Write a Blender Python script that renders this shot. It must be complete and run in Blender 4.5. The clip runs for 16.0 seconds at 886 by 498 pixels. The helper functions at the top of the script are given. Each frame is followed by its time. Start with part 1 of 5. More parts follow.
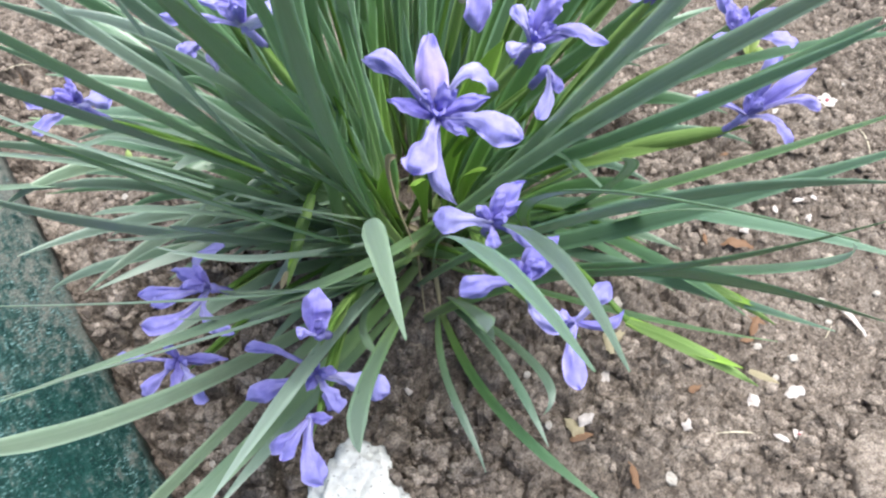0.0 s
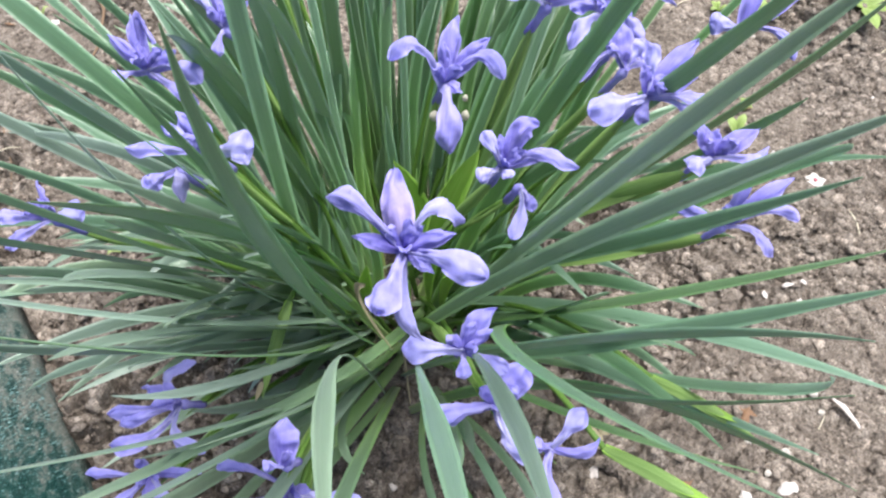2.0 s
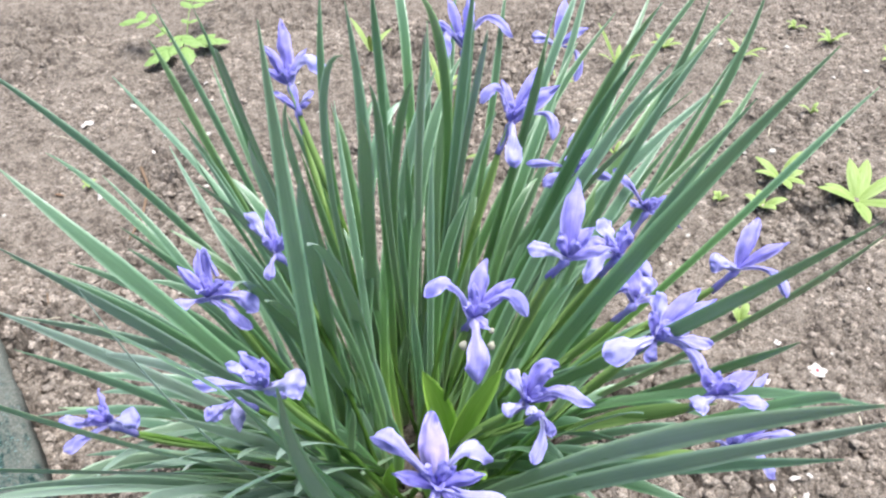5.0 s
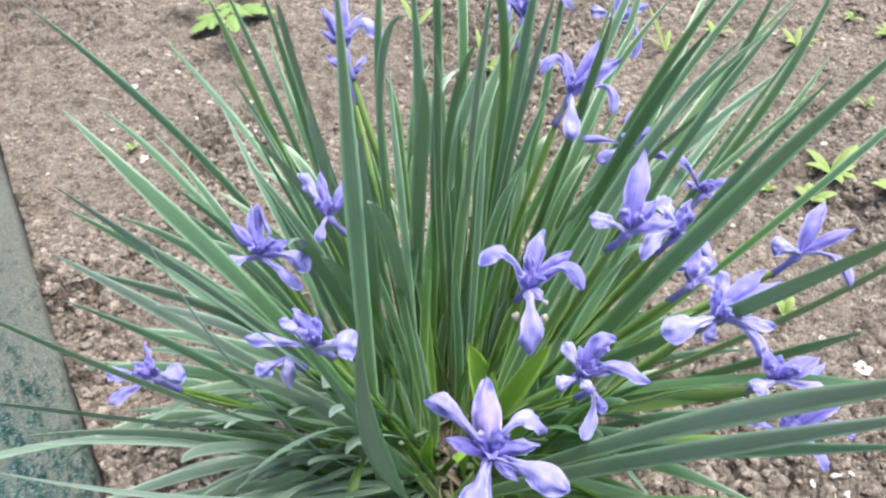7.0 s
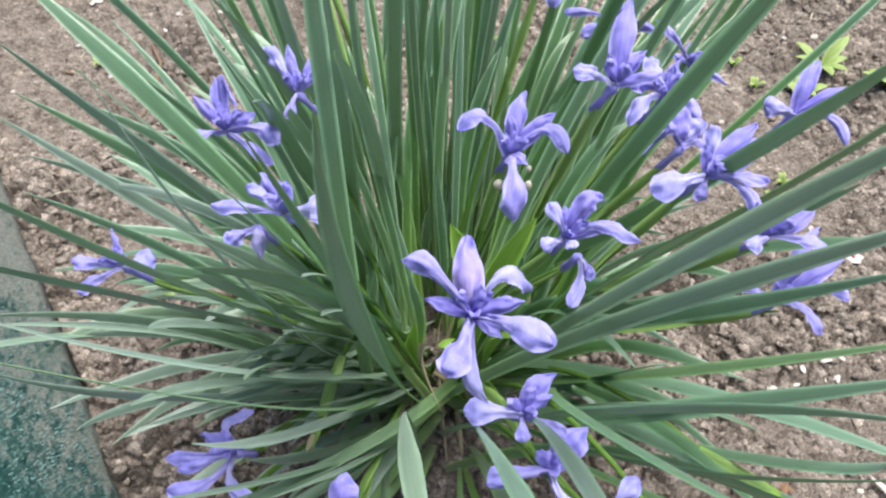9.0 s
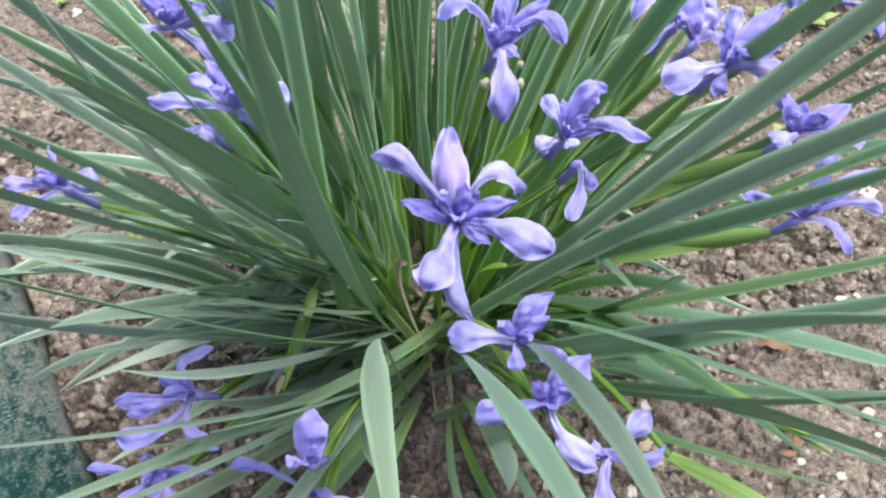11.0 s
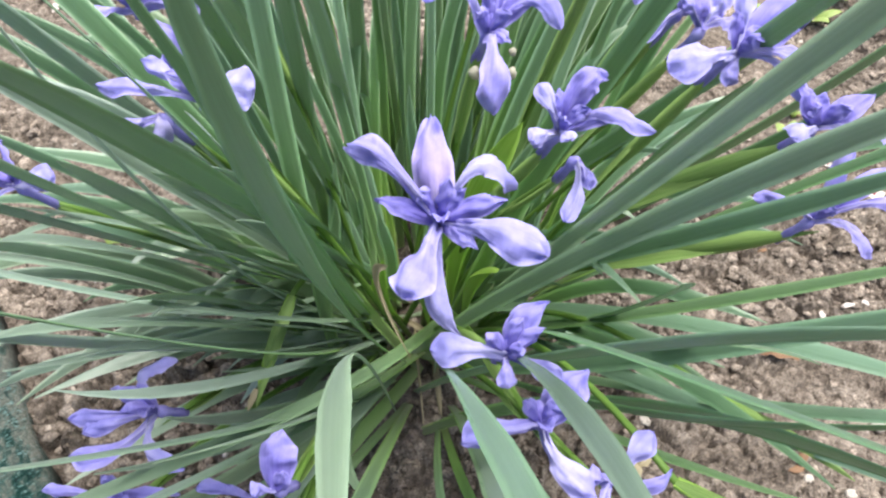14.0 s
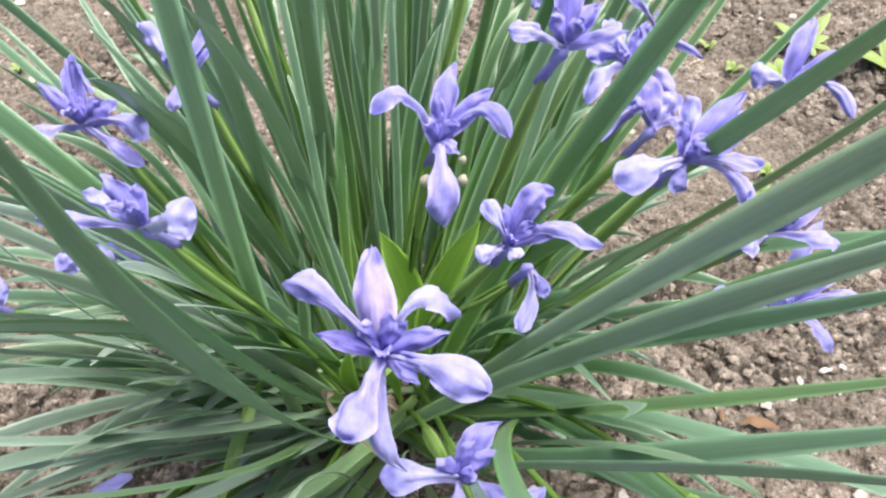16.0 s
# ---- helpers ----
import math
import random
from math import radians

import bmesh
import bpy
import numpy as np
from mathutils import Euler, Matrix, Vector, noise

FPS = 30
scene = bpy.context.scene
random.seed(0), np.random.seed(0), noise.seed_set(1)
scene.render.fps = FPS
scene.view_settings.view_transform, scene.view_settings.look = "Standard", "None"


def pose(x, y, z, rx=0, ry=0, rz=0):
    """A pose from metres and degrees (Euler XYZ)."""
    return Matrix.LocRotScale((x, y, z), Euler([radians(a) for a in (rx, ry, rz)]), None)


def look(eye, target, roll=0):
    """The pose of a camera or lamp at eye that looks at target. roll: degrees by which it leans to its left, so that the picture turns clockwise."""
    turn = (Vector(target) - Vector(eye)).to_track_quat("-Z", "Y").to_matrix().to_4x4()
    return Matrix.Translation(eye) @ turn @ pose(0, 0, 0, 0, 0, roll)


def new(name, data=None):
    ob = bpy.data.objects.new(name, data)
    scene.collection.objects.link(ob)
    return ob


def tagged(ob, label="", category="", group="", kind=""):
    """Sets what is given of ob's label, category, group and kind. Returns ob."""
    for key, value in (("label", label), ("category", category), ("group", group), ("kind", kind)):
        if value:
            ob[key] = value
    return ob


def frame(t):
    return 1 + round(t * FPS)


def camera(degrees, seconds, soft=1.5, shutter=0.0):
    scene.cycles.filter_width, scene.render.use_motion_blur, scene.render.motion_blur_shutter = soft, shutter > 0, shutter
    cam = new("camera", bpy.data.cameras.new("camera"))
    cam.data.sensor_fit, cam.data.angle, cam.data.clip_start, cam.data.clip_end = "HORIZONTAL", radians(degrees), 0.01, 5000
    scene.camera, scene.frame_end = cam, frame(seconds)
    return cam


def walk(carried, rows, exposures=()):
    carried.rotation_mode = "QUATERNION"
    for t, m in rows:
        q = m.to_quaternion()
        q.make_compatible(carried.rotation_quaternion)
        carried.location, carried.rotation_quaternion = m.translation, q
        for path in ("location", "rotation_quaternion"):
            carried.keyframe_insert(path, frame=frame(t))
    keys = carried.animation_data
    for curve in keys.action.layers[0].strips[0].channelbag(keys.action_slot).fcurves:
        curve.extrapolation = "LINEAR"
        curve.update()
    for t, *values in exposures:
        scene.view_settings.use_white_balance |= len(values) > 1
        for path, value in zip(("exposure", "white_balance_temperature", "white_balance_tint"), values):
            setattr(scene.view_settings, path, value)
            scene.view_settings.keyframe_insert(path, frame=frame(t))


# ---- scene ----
cam = camera(57.34, 16.0, soft=2.3)
# seconds, eye x y z, yaw, pitch, roll
ROWS = [
    (0, 0.0001, 0, 0.7709, -0.63, -55.09, -4.43),
    (0.5, 0.0072, 0.0167, 0.7754, -0.85, -54.63, -3.93),
    (1, 0.0176, 0.0358, 0.7774, -0.6, -53.53, -4.41),
    (1.5, 0.0244, 0.0401, 0.7856, -0.5, -52.51, -4.69),
    (2, 0.0249, 0.0442, 0.7934, -0.66, -51.97, -4.74),
    (2.5, 0.0262, 0.0473, 0.808, -0.76, -50.61, -4.8),
    (3, 0.0265, 0.0493, 0.8257, -1.02, -48.88, -4.31),
    (3.5, 0.0267, 0.0573, 0.8381, -0.92, -47.54, -3.96),
    (4, 0.0221, 0.0606, 0.8582, -0.65, -45.89, -3.73),
    (4.5, 0.0194, 0.0569, 0.8749, -0.82, -44.08, -3.21),
    (5, 0.0142, 0.0538, 0.8844, -0.8, -42.59, -3.28),
    (7.5, -0.0101, 0.0528, 0.8644, 2.07, -44.38, -2.15),
    (8, -0.0049, 0.0466, 0.8599, 1.66, -45.5, -2.37),
    (8.5, -0.0067, 0.0434, 0.8355, 1.29, -46.4, -2.67),
    (9, -0.004, 0.0387, 0.8131, 0.89, -48.05, -3.4),
    (9.5, 0.0003, 0.0405, 0.7944, 0.68, -49.24, -3.67),
    (10, 0.0001, 0.0451, 0.7717, 0.6, -50.06, -3.73),
    (12.5, 0.0021, 0.078, 0.71, -0.01, -50.62, -3.53),
    (13, 0.0027, 0.0807, 0.7059, -0.09, -50.8, -3.34),
    (13.5, 0.0049, 0.0796, 0.7061, -0.16, -50.2, -2.93),
    (14, 0.0065, 0.0854, 0.7043, -0.22, -50.16, -3.14),
    (14.5, 0.0114, 0.0988, 0.7059, -0.65, -50.39, -3.36),
    (15, 0.0171, 0.1107, 0.7151, -0.56, -49.53, -3.31),
    (15.5, 0.0233, 0.1123, 0.7213, 0.1, -47.51, -2.9),
    (16, 0.0316, 0.1175, 0.7273, -1.13, -47.64, -3.97),
]
walk(cam, [(t, pose(x, y, z, 90 + pitch, 0, yaw) @ pose(0, 0, 0, 0, 0, roll)) for t, x, y, z, yaw, pitch, roll in ROWS],
     exposures=[(0.0, 0.68, 6180, 5), (2.5, 0.70, 6250, 5), (4.0, 0.84, 6150, 5), (5.0, 0.84, 6080, 5), (8.0, 0.64, 6300, 5), (10.0, 0.6, 6300, 5), (12.5, 0.75, 6450, 5), (16.0, 0.8, 6600, 5)])

# ---- light: bright overcast sky with a broad soft sun ----
world = bpy.data.worlds.new("world")
scene.world = world
world.use_nodes = True
wn = world.node_tree
sky = wn.nodes.new("ShaderNodeTexSky")
sky.sky_type, sky.sun_disc = "NISHITA", False
sky.sun_elevation, sky.sun_rotation = radians(76), radians(76)
sky.dust_density, sky.ozone_density, sky.air_density = 4.0, 0.6, 1.0
wn.links.new(sky.outputs[0], wn.nodes["Background"].inputs[0])
wn.nodes["Background"].inputs[1].default_value = 0.11
sun_data = bpy.data.lights.new("sun", "SUN")
sun_data.energy, sun_data.angle, sun_data.color = 4.7, radians(46), (1.0, 0.955, 0.92)
sun = new("sun", sun_data)
sun.matrix_world = look((0.8, 0.4, 3.3), (0, 0.2, 0))


# ---- materials ----
class Nodes:
    """A material's node tree, built in short lines."""

    def __init__(self, name, rough=0.5, spec=0.5):
        self.m = bpy.data.materials.new(name)
        self.m.use_nodes = True
        self.t = self.m.node_tree
        self.b = self.t.nodes["Principled BSDF"]
        self.set(self.b, "Roughness", rough)
        self.set(self.b, "Specular IOR Level", spec)

    def node(self, kind, **inputs):
        n = self.t.nodes.new("ShaderNode" + kind)
        for key, value in inputs.items():
            self.set(n, key.replace("_", " "), value)
        return n

    def set(self, n, key, value):
        if hasattr(value, "is_output"):
            self.t.links.new(value, n.inputs[key])
        else:
            n.inputs[key].default_value = value

    def coords(self, which="Object", scale=(1, 1, 1)):
        c = self.node("TexCoord").outputs[which]
        return self.node("Mapping", Vector=c, Scale=scale).outputs[0]

    def noise(self, vec, scale, detail=4.0, rough=0.6, out="Fac"):
        return self.node("TexNoise", Vector=vec, Scale=scale, Detail=detail, Roughness=rough).outputs[out]

    def ramp(self, fac, *stops):
        n = self.t.nodes.new("ShaderNodeValToRGB")
        self.set(n, "Fac", fac)
        while len(n.color_ramp.elements) < len(stops):
            n.color_ramp.elements.new(0.5)
        for e, (p, c) in zip(n.color_ramp.elements, stops):
            e.position, e.color = p, (*c, 1)
        return n.outputs[0]

    def grey(self, fac, *stops):
        return self.ramp(fac, *[(p, (v, v, v)) for p, v in stops])

    def mix(self, fac, a, b, how="MIX"):
        n = self.t.nodes.new("ShaderNodeMix")
        n.data_type, n.blend_type = "RGBA", how
        for i, v in ((0, fac), (6, a), (7, b)):
            if hasattr(v, "is_output"):
                self.t.links.new(v, n.inputs[i])
            else:
                n.inputs[i].default_value = v if i == 0 else (*v, 1)
        return n.outputs[2]

    def math(self, how, a, b=0.0):
        n = self.t.nodes.new("ShaderNodeMath")
        n.operation = how
        for i, v in ((0, a), (1, b)):
            if hasattr(v, "is_output"):
                self.t.links.new(v, n.inputs[i])
            else:
                n.inputs[i].default_value = v
        return n.outputs[0]

    def random(self):
        return self.node("ObjectInfo").outputs["Random"]

    def colour(self, c):
        self.set(self.b, "Base Color", c if hasattr(c, "is_output") else (*c, 1))
        return c

    def bump(self, height, strength=0.3, distance=0.001):
        n = self.node("Bump", Height=height, Strength=strength, Distance=distance)
        self.set(self.b, "Normal", n.outputs[0])
        return n.outputs[0]

    def thin(self, colour, share):
        """Lets part of the light through, as leaves and petals do."""
        out = self.t.nodes["Material Output"]
        tr = self.node("BsdfTranslucent", Color=colour if hasattr(colour, "is_output") else (*colour, 1))
        mx = self.t.nodes.new("ShaderNodeMixShader")
        mx.inputs[0].default_value = share
        self.t.links.new(self.b.outputs[0], mx.inputs[1])
        self.t.links.new(tr.outputs[0], mx.inputs[2])
        self.t.links.new(mx.outputs[0], out.inputs[0])


def soil_material():
    n = Nodes("soil", 0.95, 0.15)
    co = n.coords()
    big = n.noise(co, 5.0, 3)
    mid = n.noise(co, 45.0, 6, 0.65)
    fine = n.noise(co, 420.0, 4, 0.7)
    c = n.ramp(mid, (0.3, (0.07, 0.058, 0.051)), (0.47, (0.235, 0.200, 0.174)), (0.66, (0.36, 0.318, 0.285)))
    c = n.mix(n.grey(big, (0.35, 0.0), (0.7, 0.5)), c, (0.285, 0.246, 0.218))
    grain = n.ramp(fine, (0.36, (0.48, 0.46, 0.45)), (0.5, (1, 1, 1)), (0.66, (1.38, 1.36, 1.34)))
    c = n.mix(1.0, c, grain, "MULTIPLY")
    patchy = n.noise(co, 170.0, 3, 0.6)
    c = n.mix(1.0, c, n.ramp(patchy, (0.32, (0.68, 0.66, 0.64)), (0.5, (1, 1, 1)), (0.68, (1.2, 1.19, 1.17))), "MULTIPLY")
    speck = n.node("TexVoronoi", Vector=co, Scale=260.0).outputs["Distance"]
    c = n.mix(n.math("MULTIPLY", n.grey(speck, (0.05, 1.0), (0.13, 0.0)), n.grey(n.noise(co, 60.0, 1), (0.5, 0.0), (0.6, 0.9))), c, (0.42, 0.38, 0.35))
    bits = n.node("TexVoronoi", Vector=co, Scale=95.0).outputs["Distance"]
    c = n.mix(n.math("MULTIPLY", n.grey(bits, (0.10, 1.0), (0.16, 0.0)), n.grey(n.noise(co, 31.0, 2), (0.56, 0.0), (0.6, 0.9))), c, (0.46, 0.42, 0.37))
    dark = n.noise(co, 17.0, 3, 0.7)
    c = n.mix(n.grey(dark, (0.58, 0.0), (0.68, 0.5)), c, (0.10, 0.082, 0.071))
    each = n.node("NewGeometry").outputs["Random Per Island"]
    c = n.mix(1.0, c, n.ramp(each, (0.0, (0.72, 0.7, 0.68)), (1.0, (1.3, 1.27, 1.24))), "MULTIPLY")
    n.colour(c)
    h = n.math("ADD", n.noise(co, 150.0, 8, 0.75), n.math("MULTIPLY", fine, 0.5))
    n.bump(h, 0.8, 0.004)
    return n.m


def leaf_material(name, mid, upper, tip, sky_bloom, share):
    """A satin sword leaf, yellowish at its foot; its pale bloom has the sky's sheen painted in, and some leaves have
    more of it.
    """
    n = Nodes(name, 0.36, 1.0)
    uv = n.coords("UV")
    sep = n.node("SeparateXYZ", Vector=uv)
    along = sep.outputs[1]
    stripes = n.noise(n.coords("UV", (30, 0.5, 1)), 1.0, 4, 0.65)
    blotch = n.noise(n.coords("UV", (1.2, 7, 1)), 1.5, 3)
    rnd = n.random()
    c = n.ramp(along, (0.0, (0.40, 0.43, 0.16)), (0.16, (0.25, 0.43, 0.07)), (0.4, mid), (0.72, upper), (1.0, tip))
    c = n.mix(n.grey(rnd, (0.3, share[0]), (0.95, share[1])), c, sky_bloom)
    other = n.math("FRACT", n.math("MULTIPLY", rnd, 7.31))
    c = n.mix(n.grey(other, (0.55, 0.0), (1.0, 0.45)), c, (0.21, 0.33, 0.10))
    c = n.mix(n.grey(n.noise(n.coords("Object"), 3.0, 2), (0.4, 0.0), (0.72, 0.32)), c, (0.085, 0.17, 0.08))
    c = n.mix(0.5, c, n.ramp(stripes, (0.32, (0.72, 0.75, 0.72)), (0.68, (1.2, 1.18, 1.2))), "MULTIPLY")
    c = n.mix(0.5, c, n.ramp(blotch, (0.3, (0.8, 0.85, 0.8)), (0.7, (1.15, 1.12, 1.1))), "MULTIPLY")
    n.colour(c)
    n.set(n.b, "Roughness", n.grey(blotch, (0.3, 0.27), (0.7, 0.4)))
    n.set(n.b, "Coat Weight", 0.45)
    n.set(n.b, "Coat Roughness", 0.3)
    n.set(n.b, "Sheen Weight", 0.2)
    n.set(n.b, "Sheen Roughness", 0.45)
    n.set(n.b, "Sheen Tint", (0.78, 0.9, 1.0, 1.0))
    n.bump(stripes, 0.35, 0.0008)
    n.thin(n.mix(0.6, c, (0.27, 0.5, 0.06)), 0.28)
    return n.m


def petal_material(name, edge, heart, throat, vein):
    n = Nodes(name, 0.55, 0.25)
    uv = n.coords("UV")
    sep = n.node("SeparateXYZ", Vector=uv)
    across, along = sep.outputs[0], sep.outputs[1]
    mid = n.math("ABSOLUTE", n.math("SUBTRACT", across, 0.5))
    lines = n.noise(n.coords("UV", (22, 0.9, 1)), 1.0, 4, 0.65)
    blotch = n.noise(n.coords("Object"), 90.0, 4)
    wash = n.noise(n.coords("Object"), 28.0, 2)
    rnd = n.random()
    c = n.mix(n.grey(along, (0.2, 0.0), (0.8, 1.0)), heart, edge)
    c = n.mix(n.grey(mid, (0.25, 0.0), (0.5, 0.45)), c, n.mix(0.5, edge, (0.62, 0.58, 0.92)))
    c = n.mix(n.math("MULTIPLY", n.grey(along, (0.1, 0.9), (0.55, 0.0)), n.grey(mid, (0.05, 1.0), (0.3, 0.2))), c, throat)
    c = n.mix(n.math("MULTIPLY", n.grey(lines, (0.46, 0.0), (0.64, 0.7)), n.grey(along, (0.1, 0.8), (0.8, 0.12))), c, vein)
    c = n.mix(n.grey(wash, (0.45, 0.0), (0.76, 0.3)), c, (0.58, 0.57, 0.90))
    c = n.mix(n.grey(rnd, (0.0, 0.0), (1.0, 0.28)), c, (0.40, 0.41, 0.90))
    c = n.mix(0.8, c, n.ramp(blotch, (0.3, (0.74, 0.72, 0.86)), (0.7, (1.25, 1.2, 1.12))), "MULTIPLY")
    n.colour(c)
    n.bump(n.math("ADD", lines, n.math("MULTIPLY", blotch, 0.6)), 0.5, 0.0012)
    n.thin(c, 0.3)
    return n.m


def plain_plant(name, low, high, rough=0.5, thin=0.2, stretch=(20, 1.5, 1)):
    n = Nodes(name, rough, 0.35)
    lines = n.noise(n.coords("UV", stretch), 1.0, 4)
    c = n.ramp(lines, (0.3, low), (0.7, high))
    n.colour(c)
    n.bump(lines, 0.3, 0.0006)
    n.thin(c, thin)
    return n.m


def stone_material(name, low, high, dark, scale=60.0):
    n = Nodes(name, 0.9, 0.2)
    co = n.coords()
    a = n.noise(co, scale, 6, 0.65)
    c = n.ramp(a, (0.3, low), (0.65, high))
    pits = n.noise(co, scale * 1.7, 3, 0.5)
    c = n.mix(n.grey(pits, (0.28, 0.9), (0.36, 0.0)), c, dark)
    n.colour(c)
    n.bump(a, 0.7, 0.003)
    return n.m


def paint_material():
    """Old green paint on a slab: deep green, flaked turquoise, bare grey and dried mud."""
    n = Nodes("worn green paint", 0.55, 0.4)
    co = n.coords()
    sep = n.node("SeparateXYZ", Vector=co)
    wide = n.noise(co, 6.0, 4, 0.6)
    flake = n.noise(n.coords("Object", (1.0, 0.55, 1)), 95.0, 8, 0.8)
    chips = n.noise(n.coords("Object", (0.8, 1.6, 1)), 210.0, 6, 0.75)
    fine = n.noise(co, 420.0, 4, 0.7)
    green = n.ramp(flake, (0.36, (0.003, 0.018, 0.015)), (0.5, (0.008, 0.052, 0.042)), (0.64, (0.022, 0.095, 0.08)))
    turq = n.ramp(chips, (0.38, (0.04, 0.13, 0.115)), (0.52, (0.11, 0.25, 0.24)), (0.66, (0.26, 0.39, 0.38)))
    c = n.mix(n.grey(n.math("ADD", chips, n.math("MULTIPLY", n.math("SUBTRACT", wide, 0.5), 0.35)), (0.53, 0.0), (0.62, 0.85)), green, turq)
    bare = n.ramp(fine, (0.3, (0.075, 0.075, 0.062)), (0.5, (0.16, 0.155, 0.135)), (0.7, (0.27, 0.265, 0.235)))
    rim = n.math("ADD", sep.outputs[0], n.math("MULTIPLY", n.math("SUBTRACT", wide, 0.5), 0.10))
    near = n.node("MapRange", Value=rim, From_Min=-0.09, From_Max=0.006, To_Min=0.0, To_Max=0.085).outputs[0]
    far = n.node("MapRange", Value=sep.outputs[1], From_Min=-0.25, From_Max=0.55, To_Min=-0.02, To_Max=0.17).outputs[0]
    worn = n.math("ADD", n.math("ADD", flake, far), n.math("ADD", near, n.math("MULTIPLY", n.math("SUBTRACT", wide, 0.5), 0.3)))
    c = n.mix(n.grey(worn, (0.525, 0.0), (0.66, 0.85)), c, bare)
    mud = n.math("ADD", n.math("MULTIPLY", near, 1.25), n.math("MULTIPLY", flake, 0.7))
    c = n.mix(n.grey(mud, (0.52, 0.0), (0.62, 0.85)), c, (0.20, 0.172, 0.15))
    n.colour(c)
    n.bump(n.math("ADD", flake, n.math("MULTIPLY", chips, 0.7)), 0.9, 0.006)
    n.set(n.b, "Roughness", n.grey(worn, (0.5, 0.35), (0.66, 0.9)))
    return n.m


SOIL = soil_material()
LEAF = leaf_material("iris leaf", (0.145, 0.305, 0.09), (0.132, 0.265, 0.135), (0.17, 0.285, 0.165), (0.33, 0.48, 0.40), (0.0, 0.6))
# paler copy of LEAF: reflected sky on the low leaves is put into its colours
SKYLIT = leaf_material("skylit iris leaf", (0.17, 0.295, 0.13), (0.20, 0.30, 0.215), (0.25, 0.335, 0.26), (0.42, 0.52, 0.485), (0.15, 0.75))
FALL = petal_material("violet fall", (0.38, 0.365, 0.83), (0.28, 0.255, 0.74), (0.62, 0.61, 0.84), (0.17, 0.13, 0.54))
STANDARD = petal_material("violet standard", (0.35, 0.33, 0.81), (0.25, 0.225, 0.68), (0.22, 0.19, 0.62), (0.15, 0.115, 0.51))
PINKISH = petal_material("lilac standard", (0.33, 0.31, 0.78), (0.48, 0.39, 0.74), (0.62, 0.53, 0.76), (0.38, 0.3, 0.66))
PALE = petal_material("pale petal", (0.40, 0.39, 0.85), (0.52, 0.51, 0.88), (0.68, 0.68, 0.85), (0.33, 0.31, 0.73))
WILTED = petal_material("wilted petal", (0.36, 0.36, 0.64), (0.28, 0.275, 0.60), (0.45, 0.44, 0.64), (0.24, 0.22, 0.5))
STEM = plain_plant("green stem", (0.10, 0.20, 0.035), (0.17, 0.30, 0.06))
SPATHE = plain_plant("pale green bract", (0.17, 0.30, 0.07), (0.33, 0.47, 0.16), 0.5, 0.3)
BRIGHT = plain_plant("bright green leaf", (0.29, 0.50, 0.075), (0.40, 0.60, 0.13), 0.45, 0.3, (8, 2, 1))
WEED = plain_plant("weed leaf", (0.27, 0.38, 0.10), (0.42, 0.52, 0.19), 0.5, 0.35, (6, 3, 1))
FEATHER = plain_plant("feathered weed leaf", (0.19, 0.31, 0.085), (0.31, 0.43, 0.15), 0.5, 0.3, (6, 3, 1))
DRY = plain_plant("dry leaf", (0.30, 0.25, 0.15), (0.46, 0.40, 0.27), 0.7, 0.2)
STRAW = plain_plant("straw", (0.5, 0.44, 0.32), (0.7, 0.64, 0.5), 0.7, 0.1)
HUSK = plain_plant("brown husk", (0.13, 0.07, 0.04), (0.26, 0.15, 0.085), 0.7, 0.1)
TWIG = plain_plant("brown twig", (0.13, 0.08, 0.05), (0.24, 0.16, 0.1), 0.8, 0.0)
WHITEWASH = stone_material("whitewashed stone", (0.60, 0.595, 0.58), (0.82, 0.815, 0.80), (0.17, 0.155, 0.14), 130)
PEBBLE = stone_material("pale pebble", (0.3, 0.265, 0.235), (0.5, 0.46, 0.42), (0.4, 0.35, 0.3), 300)
PETALWHITE = plain_plant("fallen blossom", (0.52, 0.46, 0.43), (0.70, 0.64, 0.61), 0.7, 0.2, (5, 4, 1))
PINKHEART = plain_plant("pink heart", (0.5, 0.1, 0.16), (0.6, 0.18, 0.22), 0.6, 0.1)
CREAM = plain_plant("cream tips", (0.42, 0.39, 0.30), (0.58, 0.55, 0.45), 0.6, 0.2)
PAINT = paint_material()


# ---- mesh tools ----
def mesh_object(name, verts, faces, material, parent=None, label="", uvs=None, smooth=True):
    me = bpy.data.meshes.new(name)
    me.from_pydata([tuple(v) for v in verts], [], [tuple(f) for f in faces])
    me.materials.append(material)
    if uvs is not None:
        layer = me.uv_layers.new(name="UVMap")
        idx = np.empty(len(me.loops), dtype=np.int32)
        me.loops.foreach_get("vertex_index", idx)
        layer.data.foreach_set("uv", np.asarray(uvs, dtype=np.float32)[idx].ravel())
    if smooth:
        me.polygons.foreach_set("use_smooth", [True] * len(me.polygons))
    me.update()
    ob = new(name, me)
    if parent is not None:
        ob.parent = parent
        ob.matrix_parent_inverse = Matrix.Identity(4)
    if label:
        ob["label"] = label
    return ob


def curve3(p0, c, p1, n):
    s = np.linspace(0, 1, n)[:, None]
    p0, c, p1 = (np.array(v, float) for v in (p0, c, p1))
    return (1 - s) ** 2 * p0 + 2 * s * (1 - s) * c + s**2 * p1


